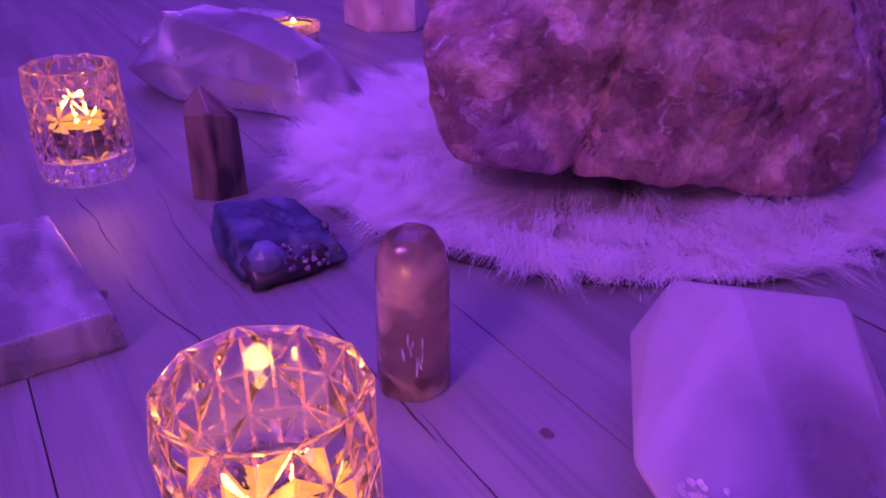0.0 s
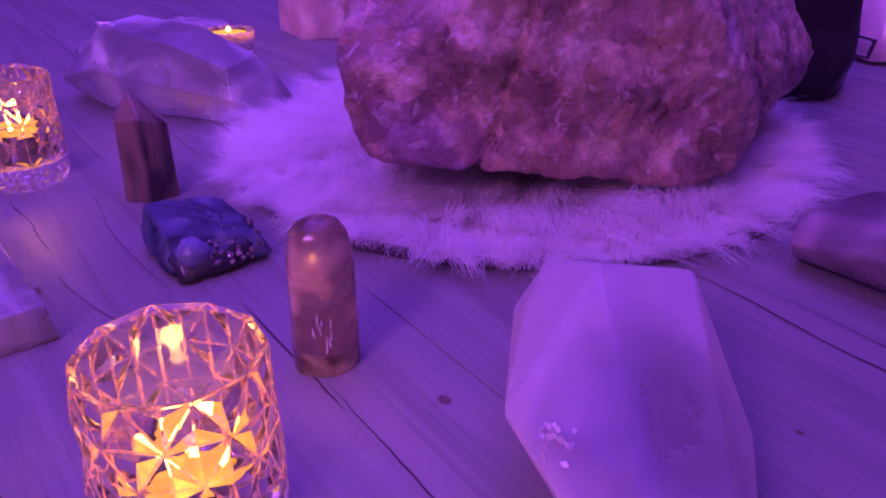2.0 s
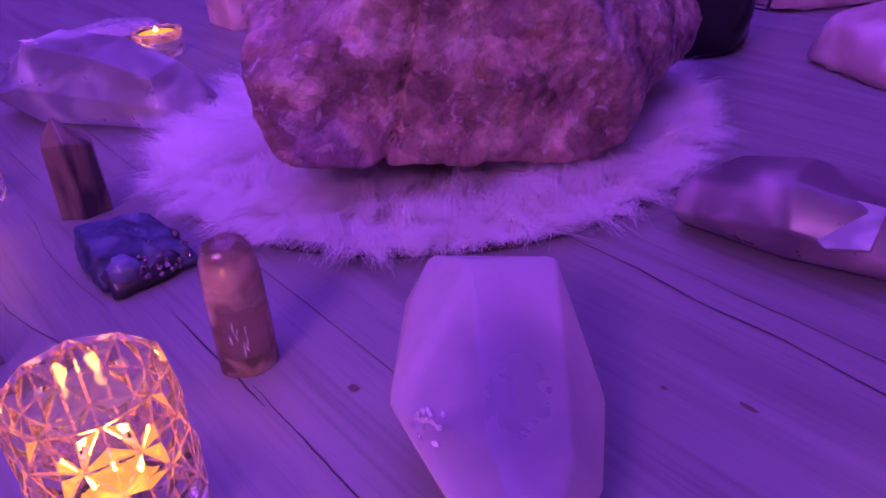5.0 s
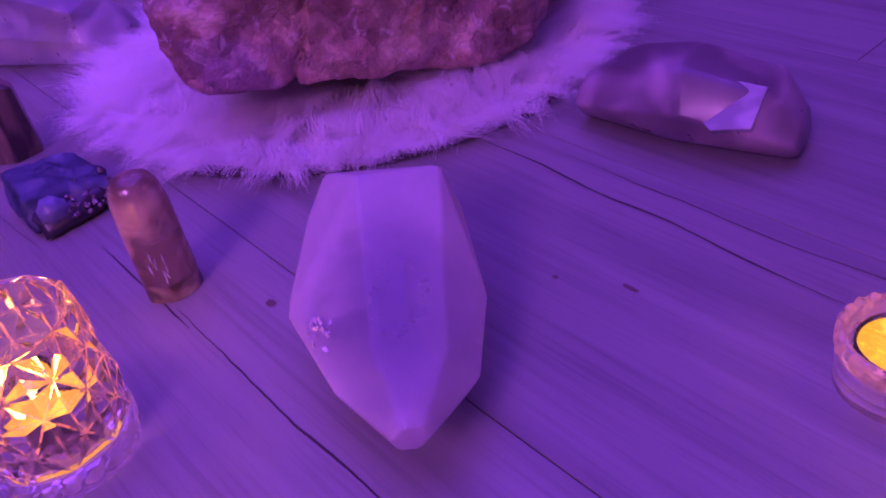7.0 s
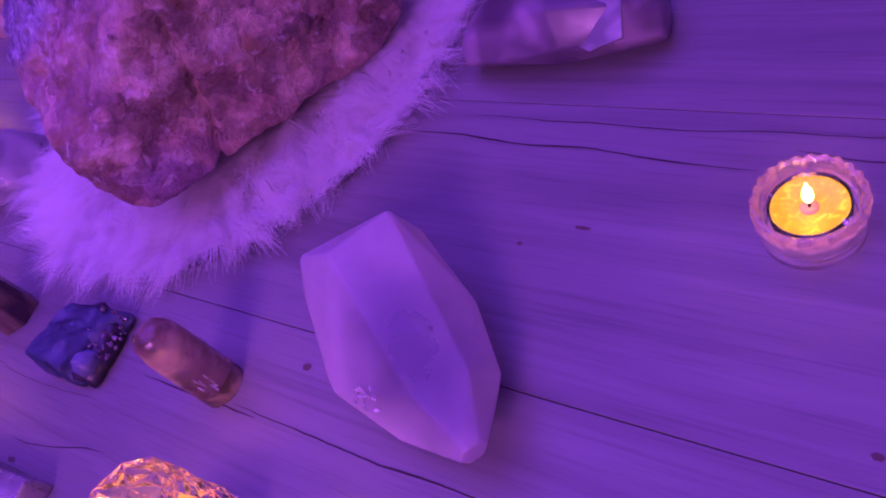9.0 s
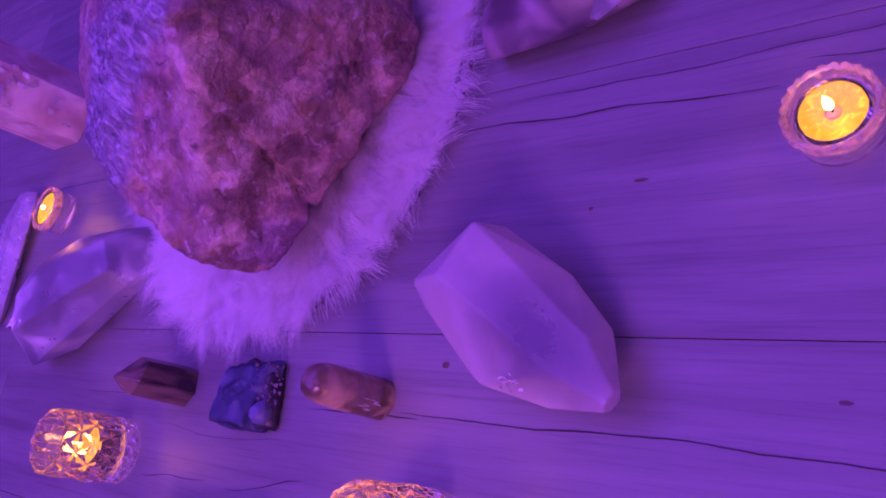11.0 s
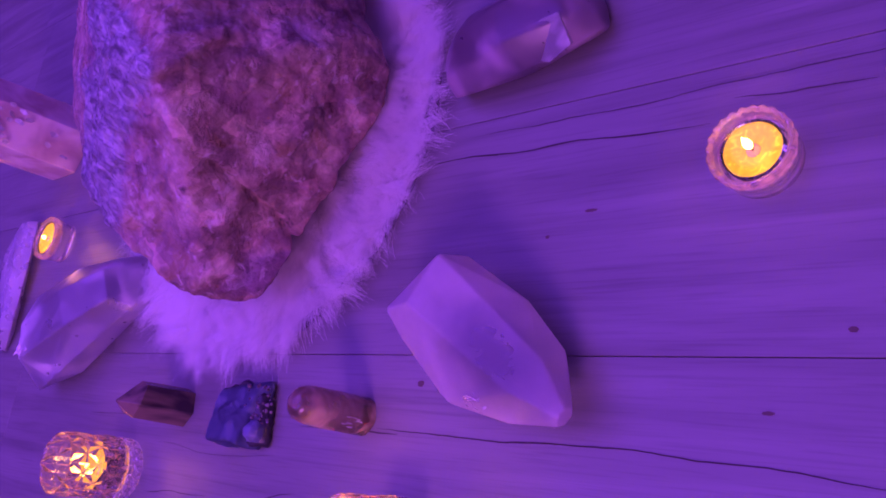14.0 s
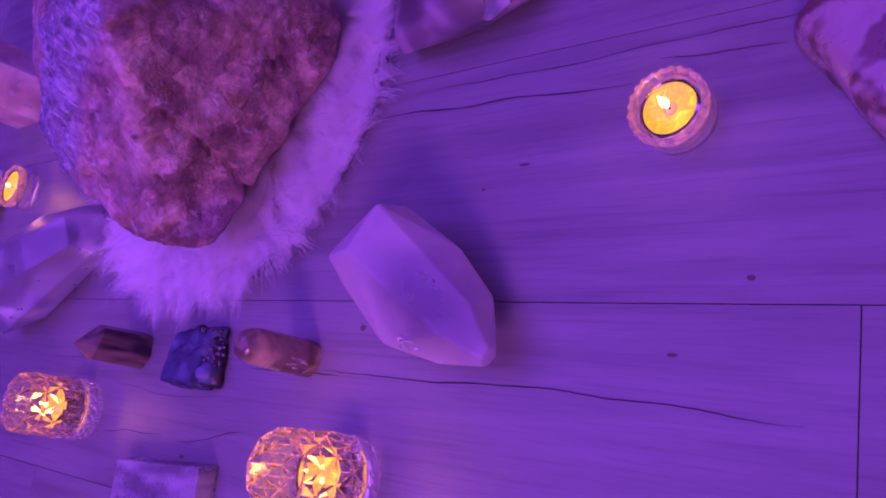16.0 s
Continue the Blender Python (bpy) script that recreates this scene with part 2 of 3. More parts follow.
WOOD = wood_material()
GAP = plain("dark_joint", (0.03, 0.025, 0.025), 0.9)
CRACK = plain("dark_grain_crack", (0.05, 0.035, 0.035), 0.8)
KNOT = plain("brown_knot", (0.12, 0.08, 0.065), 0.7)
PAINT = plain("wall_paint", (0.7, 0.68, 0.68), 0.8)
ROCK = rock_material()
FUR = fur_material()
PELT = plain("pale_pelt", (0.7, 0.66, 0.66), 0.9)
HIDE = plain("dark_rug_backing", (0.06, 0.045, 0.05), 0.9)
MILKY = clouded_quartz_material("milky_quartz", (0.048, -0.006, 0.048), (0.056, 0.036, 0.044))
CLOUDY = crystal_material("cloudy_clear_quartz", (0.50, 0.48, 0.54), (0.76, 0.73, 0.76), 0.86, 0.33, 20, (0.44, 0.66), 0.35, None, None, 0.08)
SMOKY = crystal_material("smoky_quartz", (0.25, 0.19, 0.23), (0.42, 0.33, 0.37), 0.62, 0.34, 22, (0.42, 0.66), 0.5, None, None, 0.15)
PEACH = crystal_material("peach_quartz", (0.52, 0.37, 0.24), (0.72, 0.56, 0.42), 0.86, 0.20, 34, (0.42, 0.68), 0.3, (0.015, 0.006, 0.004))
AGATE = crystal_material("brown_banded_stone", (0.24, 0.175, 0.12), (0.055, 0.040, 0.040), 0.10, 0.20, 46, (0.42, 0.62), 0.1, None, (1, 1, 0.3))
BLUE = crystal_material("blue_fluorite", (0.07, 0.115, 0.26), (0.14, 0.16, 0.26), 0.80, 0.55, 42, (0.42, 0.68), 0.3)
PALE = crystal_material("pale_blue_mineral", (0.22, 0.25, 0.42), (0.30, 0.32, 0.48), 0.5, 0.42, 40, (0.4, 0.7), 0.4)
DRUSE = crystal_material("dark_druse", (0.14, 0.10, 0.13), (0.30, 0.24, 0.27), 0.4, 0.08, 60, (0.4, 0.7), 0.0)
MATRIX = plain("dark_mineral_matrix", (0.035, 0.03, 0.045), 0.35)
SELENITE = crystal_material("selenite", (0.58, 0.55, 0.60), (0.74, 0.70, 0.74), 0.72, 0.28, 14, (0.40, 0.85), 0.4, None, (1, 3, 1))
ROSE = crystal_material("pale_rose_crystal", (0.85, 0.62, 0.60), (0.92, 0.78, 0.76), 0.45, 0.20, 20, (0.40, 0.66), 0.6)
BLACK = plain("black_polished_stone", (0.012, 0.010, 0.012), 0.22)
TAN = crystal_material("tan_rough_quartz", (0.50, 0.36, 0.34), (0.66, 0.54, 0.52), 0.25, 0.35, 25, (0.42, 0.66), 0.4)
RUSTY = crystal_material("rust_stained_quartz", (0.50, 0.38, 0.38), (0.16, 0.08, 0.07), 0.35, 0.30, 34, (0.52, 0.60), 0.4)
VEIL = crystal_material("pale_glint_flake", (0.80, 0.74, 0.76), (0.92, 0.88, 0.90), 0.6, 0.10, 60, (0.4, 0.7), 0.0)
# clear glass; the warm tint in its colour stands in for candle light
GLASS = glass_material("warm_tinted_glass", 0.012, (1, 0.90, 0.81), 0.99)
RIBBED = glass_material("thick_ribbed_glass", 0.05, (1, 0.93, 0.88), 0.955)
DIMPLED = glass_material("dimpled_base_glass", 0.05, (1, 0.93, 0.88), 0.94)
# amber tones paint the candle's glow into otherwise clear edges and rims
EDGE = edge_material("candle_glow_edge", (0.92, 0.56, 0.30), 0.6)
RIM = edge_material("candle_glow_rim", (0.85, 0.62, 0.48), 0.42)
WINDOW = crystal_material("polished_clear_face", (0.60, 0.58, 0.66), (0.72, 0.70, 0.76), 0.70, 0.16, 30, (0.45, 0.7), 0.2)
CLEAR = glass_material("clear_glass_tile", 0.05, (0.85, 0.85, 0.95))
# wax given emission of its own, in place of flame light passing through it
WAX = glow_material("self_glowing_wax", (1.0, 0.41, 0.025), 1.15, (0.08, 0.028, 0.003))
FROST = plain("white_fracture_veil", (0.88, 0.84, 0.88), 0.25)
DISC = plain("warm_tin_disc", (0.62, 0.40, 0.22), 0.6)
WICK = plain("burnt_wick", (0.02, 0.015, 0.01), 0.9)
FLAME = glow_material("flame", (1.0, 0.50, 0.08), 22.0)

# ---- helpers of this scene ----


def mesh_object(name, bm, mat, parent=None, label="", smooth=False):
    bmesh.ops.recalc_face_normals(bm, faces=bm.faces[:])
    me = bpy.data.meshes.new(name)
    bm.to_mesh(me)
    bm.free()
    me.materials.append(mat)
    if smooth:
        me.polygons.foreach_set("use_smooth", [True] * len(me.polygons))
    ob = new(name, me)
    if parent is not None:
        ob.parent = parent
    if label:
        tagged(ob, label)
    return ob


def part(name, bm, mat, parent, label="", smooth=False):
    return mesh_object(name, bm, mat, parent, label, smooth)


def thing(name, m, label, category, group=""):
    ob = new(name)
    ob.empty_display_size = 0.02
    ob.matrix_basis = m
    return tagged(ob, label, category, group)


def box(bm, x0, x1, y0, y1, z0, z1):
    made = bmesh.ops.create_cube(bm, size=1.0)["verts"]
    for v in made:
        v.co = Vector(((x0 + x1) / 2 + v.co.x * (x1 - x0), (y0 + y1) / 2 + v.co.y * (y1 - y0), (z0 + z1) / 2 + v.co.z * (z1 - z0)))
    return made


def lathe(profile, seg=40, wobble=0.0):
    """A turned shape from (radius, height) pairs; radius 0 closes it."""
    bm = bmesh.new()
    rings = []
    for r, z in profile:
        if r < 1e-6:
            rings.append([bm.verts.new((0, 0, z))])
        else:
            rings.append([bm.verts.new((r * math.cos(2 * math.pi * i / seg), r * math.sin(2 * math.pi * i / seg), z)) for i in range(seg)])
    for a, b in zip(rings, rings[1:]):
        for i in range(seg):
            j = (i + 1) % seg
            if len(a) == 1 and len(b) > 1:
                bm.faces.new((a[0], b[i], b[j]))
            elif len(b) == 1 and len(a) > 1:
                bm.faces.new((a[i], a[j], b[0]))
            elif len(a) > 1:
                bm.faces.new((a[i], a[j], b[j], b[i]))
    return bm


def crystal(sections, sides=6, seed=1, twist=0.0, rough=0.05, worn=0.0012):
    """A faceted stone along x. Each section: (x, y, z_low, z_high, half width); the facets are those of the hull round all sections."""
    rnd = random.Random(seed)
    bm = bmesh.new()
    for x, y, low, high, half in sections:
        for i in range(sides):
            a = 2 * math.pi * (i + 0.5) / sides + twist
            k = 1 + rnd.uniform(-rough, rough)
            z = (low + high) / 2 - math.cos(a) * (high - low) / 2 * 1.04 * k
            bm.verts.new((x + rnd.uniform(-1, 1) * rough * half, y + math.sin(a) * half * k, max(z, low)))
    made = bmesh.ops.convex_hull(bm, input=bm.verts[:])
    loose = [g for g in made["geom_interior"] + made["geom_unused"] if isinstance(g, bmesh.types.BMVert)]
    bmesh.ops.delete(bm, geom=list(set(loose)), context="VERTS")
    bmesh.ops.dissolve_limit(bm, angle_limit=radians(7), verts=bm.verts[:], edges=bm.edges[:])
    if worn:
        bmesh.ops.bevel(bm, geom=bm.edges[:], offset=worn, segments=2 if worn < 0.003 else 4, profile=0.5, affect="EDGES", clamp_overlap=True)
    return bm


def stone(planes, centre, level=5, power=16, relief=((8, 0.010), (25, 0.004), (80, 0.0015)), seed=0.0, floor=None, steps=0.0, seams=None):
    """A rough stone: a sphere drawn in to rounded cutting planes (normal, point), then weathered."""
    bm = bmesh.new()
    bmesh.ops.create_icosphere(bm, subdivisions=level, radius=1.0)
    c = Vector(centre)
    cuts = []
    for n, p in planes:
        n = Vector(n).normalized()
        cuts.append((n, max(0.004, (Vector(p) - c).dot(n))))
    shift = Vector((seed, seed * 1.7, -seed))
    for v in bm.verts:
        d = v.co.normalized()
        ratios = [d.dot(n) / h for n, h in cuts]
        top = max(ratios)
        total = sum((k / top) ** power for k in ratios if k > 0.6 * top)
        p = c + d * total ** (-1 / power) / top
        q = p + shift
        amount = sum(a * noise.noise(q * f) for f, a in relief)
        if steps:
            ridge = noise.noise(Vector((q.x * 9, q.y * 9, q.z * 26)))
            amount += steps * (math.floor(ridge * 5) / 5)
        if seams:
            amount += seams(p)
        p += d * amount
        if floor is not None:
            p.z = max(p.z, floor)
        v.co = p
    return bm


# ---- room ----
U, N = Vector((0.535, -0.845, 0)).normalized(), Vector((0.845, 0.535, 0)).normalized()
TURN_BOARDS = math.degrees(math.atan2(U.y, U.x))


def on_board(u, n, z=0.0):
    return U * u + N * n + Vector((0, 0, z))


bm = bmesh.new()
box(bm, -2.6, 2.8, -2.4, 3.6, -0.06, -0.013)
floor = tagged(mesh_object("floor", bm, GAP), "whitewashed wood-look plank floor with dark joints", "floor", kind="structure")
for name, dims in (("wall_north", (-2.6, 2.8, 3.6, 3.7, -0.06, 2.4)), ("wall_south", (-2.6, 2.8, -2.5, -2.4, -0.06, 2.4)),
                   ("wall_west", (-2.7, -2.6, -2.5, 3.7, -0.06, 2.4)), ("wall_east", (2.8, 2.9, -2.5, 3.7, -0.06, 2.4)),
                   ("ceiling", (-2.7, 2.9, -2.5, 3.7, 2.4, 2.5))):
    bm = bmesh.new()
    box(bm, *dims)
    tagged(mesh_object(name, bm, PAINT), "plain painted room surface in dim light", "wall" if "wall" in name else "ceiling", kind="structure")

# ---- the boulder and its rug ----
RUG = Vector((0.13, 0.68, 0))
rock_planes = [
    ((-0.18, -1, 0.20), (0.07, 0.468, 0.11)), ((0.58, -0.76, 0.24), (0.226, 0.477, 0.12)), ((1, -0.15, -0.30), (0.404, 0.62, 0.14)),
    ((-1, 0.06, 0.20), (-0.026, 0.56, 0.11)), ((-0.75, -0.65, 0.10), (-0.007, 0.492, 0.12)), ((-0.42, 0.05, 0.9), (0.10, 0.49, 0.240)),
    ((-0.1, -0.75, 0.65), (0.10, 0.499, 0.236)), ((0.25, 0.08, 1), (0.20, 0.50, 0.268)), ((0, 1, 0.2), (0.15, 0.90, 0.12)),
    ((-0.7, 0.7, 0.1), (0.0, 0.88, 0.10)), ((0.7, 0.7, 0.1), (0.32, 0.80, 0.10)), ((0, 0, -1), (0.1, 0.6, 0.007)),
    ((-0.12, -0.88, -0.40), (0.10, 0.424, 0.008)), ((-0.70, -0.2, -0.68), (0.0, 0.56, 0.034)), ((0.6, -0.45, -0.66), (0.322, 0.552, 0.014)),
]


def boulder_cracks(p):
    """A deep seam down the front and a slab that stands proud above it."""
    if p.y > 0.60:
        return 0.0
    wander = 0.006 * noise.noise(Vector((3, 7, p.z * 30)))
    seam = p.x - (0.083 + (p.z - 0.07) * 0.31 + wander)
    flake = p.z - (0.240 - 0.70 * (p.x - 0.15) + 0.014 * noise.noise(Vector((p.x * 22, 4, 4))) + 0.007 * noise.noise(Vector((p.x * 70, 2, 4))))
    deep = 0.011 * math.exp(-(seam / 0.0034) ** 2) * (1 if p.z < 0.17 else 0.4)
    ledge = 0.013 * max(0.0, min(1.0, flake / 0.003)) if p.x > 0.10 and p.y < 0.53 else 0.0
    return ledge - deep


chips = random.Random(17)
heart = Vector((0.16, 0.66, 0.12))
main_faces = [(Vector(n).normalized(), (Vector(p) - heart).dot(Vector(n).normalized())) for n, p in rock_planes]
for i in range(44):
    d = Vector((chips.gauss(0, 1), chips.gauss(0, 1) - 0.4, chips.gauss(0, 0.7))).normalized()
    r, face = min(((h / d.dot(n), n) for n, h in main_faces if d.dot(n) > 0.05), key=lambda pair: pair[0])
    tilt = (face + 0.24 * Vector((chips.gauss(0, 1), chips.gauss(0, 1), chips.gauss(0, 1)))).normalized()
    if tilt.dot(face) > 0.8 and tilt.dot(d) > 0.5:
        rock_planes.append((tuple(tilt), tuple(heart + d * (r + 0.010))))
bm = stone(rock_planes, (0.16, 0.66, 0.12), 7, 50, ((7, 0.014), (19, 0.007), (48, 0.0038), (120, 0.0022), (300, 0.0009)), 3.1, 0.0075, 0.007, boulder_cracks)
tagged(mesh_object("boulder", bm, ROCK, smooth=True), "large rough rose quartz boulder resting on white fur rug", "rock")


def fur_rug():
    rug = thing("fur_rug", Matrix.Translation(RUG), "round white long-haired fur rug under the boulder", "rug")
    bm = lathe([(0, 0.006), (0.235, 0.006), (0.246, 0.004), (0.247, 0.002), (0.235, 0.0005), (0, 0.0005)], 96)
    for v in bm.verts:
        v.co.x *= 1 + 0.02 * noise.noise(v.co * 14)
        v.co.y *= 1 + 0.02 * noise.noise(v.co * 14 + Vector((5, 0, 0)))
    part("backing", bm, PELT, rug, "thin pale hide backing", True)
    bm = lathe([(0.243, 0.0006), (0.257, 0.0006), (0.2585, 0.002), (0.256, 0.0038), (0.243, 0.0042), (0.243, 0.0006)], 96)
    for v in bm.verts:
        k = 1 + 0.012 * noise.noise(v.co * 14)
        v.co.x, v.co.y = v.co.x * k, v.co.y * k
    part("edge", bm, HIDE, rug, "dark curled hide edge", True)
    rng = np.random.default_rng(5)
    tufts, each, segs = 2300, 46, 4
    count = tufts * each
    tr = 0.250 * np.sqrt(rng.uniform(0.22, 1.0, tufts))
    ta = rng.uniform(0, 2 * np.pi, tufts)
    way = np.array([ta[i] + 1.9 * noise.noise(Vector((tr[i] * math.cos(ta[i]) * 15, tr[i] * math.sin(ta[i]) * 15, 2))) for i in range(tufts)]) + rng.normal(0, 0.35, tufts)
    spread = np.repeat(rng.uniform(0.003, 0.010, tufts), each)[:, None]
    base = np.zeros((count, 3))
    base[:, 0] = np.repeat(tr * np.cos(ta), each)
    base[:, 1] = np.repeat(tr * np.sin(ta), each)
    off = rng.normal(0, 1, (count, 2)) * spread
    base[:, :2] += off
    base[:, 2] = 0.004
    # along the worn side the hair ends short of the hide edge, but for a few longer locks
    worn = (np.cos(ta - np.radians(-68)) > np.cos(np.radians(34))) & (tr > 0.195) & (rng.uniform(0, 1, tufts) < 0.55)
    length = np.repeat(np.where(worn, 0.5, np.where(tr > 0.20, 0.84, 1.0)) * rng.uniform(0.030, 0.058, tufts), each) * rng.uniform(0.65, 1.1, count)
    lean = np.stack([np.repeat(np.cos(way), each), np.repeat(np.sin(way), each)], 1) - 0.55 * off / length[:, None] + rng.normal(0, 0.10, (count, 2))
    rise = np.repeat(rng.uniform(0.40, 1.45, tufts), each) * rng.uniform(0.8, 1.2, count)
    t = np.linspace(0, 1, segs + 1)
    verts = np.empty((count, segs + 1, 2, 3))
    side = np.stack([-lean[:, 1], lean[:, 0]], 1)
    side /= np.linalg.norm(side, axis=1, keepdims=True)
    curl = np.repeat(rng.normal(0, 0.22, tufts), each) + rng.normal(0, 0.10, count)
    for k, s in enumerate(t):
        out = length * (0.35 * s + 0.65 * s * s)
        up = length * rise * (0.95 * s - 0.62 * s * s)
        centre = base.copy()
        centre[:, :2] += lean * out[:, None] + side * (curl * length * s * s)[:, None]
        centre[:, 2] = np.maximum(0.0012, centre[:, 2] + up)
        w = (0.00017 * (1 - s) ** 0.7 + 0.00004)
        verts[:, k, 0, :] = centre
        verts[:, k, 1, :] = centre
        verts[:, k, 0, :2] -= side * w
        verts[:, k, 1, :2] += side * w
    first = (np.arange(count) * (segs + 1) * 2)[:, None]
    quad = np.concatenate([first + np.array([2 * k, 2 * k + 1, 2 * k + 3, 2 * k + 2]) for k in range(segs)], 1).reshape(-1, 4)
    me = bpy.data.meshes.new("fur")
    me.from_pydata(verts.reshape(-1, 3), [], quad)
    me.materials.append(FUR)
    me.polygons.foreach_set("use_smooth", [True] * len(me.polygons))
    ob = new("fur", me)
    ob.parent = rug
    tagged(ob, "long soft white fur strands", kind="stuff")


fur_rug()

# ---- candles ----


def votive_glass(m, label, height=0.088, radius=0.0365, sides=10, seed=1):
    """Thick tumbler cut into triangles all round, on a heavy dimpled base, with a wavy rim."""
    holder = thing("candle_holder", m, label, "candle holder", "glass candle holders")
    rnd = random.Random(seed)
    bm = bmesh.new()
    levels, foot, pressed = 5, 0.0200, set()
    rings = []
    for k in range(levels):
        ring = []
        for i in range(sides):
            ang = 2 * math.pi * (i + 0.5 * (k % 2)) / sides
            rr = radius * (1.0 if k % 2 else 0.965) * (1.02, 1.02, 1.0, 0.98, 0.985)[k]
            z = foot + (height - foot) * k / (levels - 1) + (rnd.uniform(-0.0012, 0.0012) if 0 < k else 0)
            ring.append(bm.verts.new((rr * math.cos(ang), rr * math.sin(ang), z)))
        rings.append(ring)
    for k in range(levels - 1):
        a, b = rings[k], rings[k + 1]
        for i in range(sides):
            j = (i + 1) % sides
            # the middle of each facet is pressed in, so that small planes meet in a star
            for tri in (((a[i], a[j], b[i]), (a[j], b[j], b[i])) if k % 2 == 0 else ((a[i], b[j], b[i]), (a[i], a[j], b[j]))):
                mid = (tri[0].co + tri[1].co + tri[2].co) / 3
                deep = bm.verts.new(mid - Vector((mid.x, mid.y, 0)).normalized() * 0.0019)
                pressed.add(deep)
                for q in range(3):
                    bm.faces.new((tri[q], tri[(q + 1) % 3], deep))
    inner = []
    for r, z in ((radius * 0.84, height - 0.001), (radius * 0.84, height * 0.6), (radius * 0.80, 0.030), (radius * 0.78, foot)):
        inner.append([bm.verts.new((r * math.cos(math.pi * i / sides), r * math.sin(math.pi * i / sides), z)) for i in range(2 * sides)])
    for outer, lip in ((rings[-1], inner[0]), (rings[0], inner[-1])):
        for i in range(sides):
            j = (i + 1) % sides
            bm.faces.new((outer[i], lip[2 * i], lip[2 * i + 1]))
            bm.faces.new((outer[i], lip[2 * i + 1], outer[j]))
            bm.faces.new((outer[j], lip[2 * i + 1], lip[(2 * i + 2) % (2 * sides)]))
    for a, b in zip(inner, inner[1:]):
        for i in range(2 * sides):
            j = (i + 1) % (2 * sides)
            bm.faces.new((a[i], a[j], b[j], b[i]))
    bmesh.ops.recalc_face_normals(bm, faces=bm.faces[:])
    sharp = [e for e in bm.edges if e.calc_face_angle(0) > radians(9) and not any(v in pressed for v in e.verts)]
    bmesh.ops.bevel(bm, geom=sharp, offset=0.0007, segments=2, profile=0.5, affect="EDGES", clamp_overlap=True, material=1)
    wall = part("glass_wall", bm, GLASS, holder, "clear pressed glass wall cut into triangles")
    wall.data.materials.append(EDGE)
    wall.visible_shadow = False
    bm = lathe([(0, 0.0005), (radius * 0.86, 0.0005), (radius * 0.95, 0.003), (radius * 0.985, 0.008), (radius * 0.99, 0.0135), (radius * 0.98, 0.0197), (0, 0.0197)], 60)
    for v in bm.verts:
        if 0.002 < v.co.z < 0.015:
            a = math.atan2(v.co.y, v.co.x)
            k = 1 - 0.06 * max(0.0, math.cos(20 * a + (0 if v.co.z < 0.009 else math.pi)))
            v.co.x, v.co.y = v.co.x * k, v.co.y * k
    part("base", bm, DIMPLED, holder, "heavy clear dimpled glass base").visible_shadow = False
    return holder


def low_glass(m, label, height=0.036, radius=0.0275):
    """A low thick cup whose scalloped rim sits on a plain wall."""
    holder = thing("candle_holder", m, label, "candle holder", "glass candle holders")
    seat = height * 0.66
    bm = lathe([(0, 0.0005), (radius * 0.86, 0.0005), (radius * 0.93, 0.003), (radius * 0.95, height * 0.5), (radius * 0.965, seat - 0.0003),
                (radius * 0.80, seat - 0.0003), (radius * 0.77, 0.0105), (radius * 0.74, 0.0098), (0, 0.0098)], 48)
    part("cup_wall", bm, RIBBED, holder, "thick clear glass wall and foot", True).visible_shadow = False
    bm = lathe([(radius * 0.80, seat), (radius * 0.955, seat), (radius * 0.99, seat + 0.002), (radius, height - 0.003), (radius * 0.97, height - 0.0006), (radius * 0.93, height),
                (radius * 0.87, height - 0.0012), (radius * 0.82, height * 0.82), (radius * 0.80, seat)], 108)
    for v in bm.verts:
        if math.hypot(v.co.x, v.co.y) > radius * 0.9 and v.co.z > seat + 0.001:
            a = math.atan2(v.co.y, v.co.x)
            k = 1 + 0.015 * math.cos(24 * a) + 0.016 * noise.noise(v.co * 120)
            v.co.x, v.co.y, v.co.z = v.co.x * k, v.co.y * k, v.co.z + 0.0008 * math.cos(24 * a + 1) + 0.0012 * noise.noise(v.co * 90)
    part("rim", bm, RIM, holder, "scalloped pressed glass rim", True).visible_shadow = False
    return holder


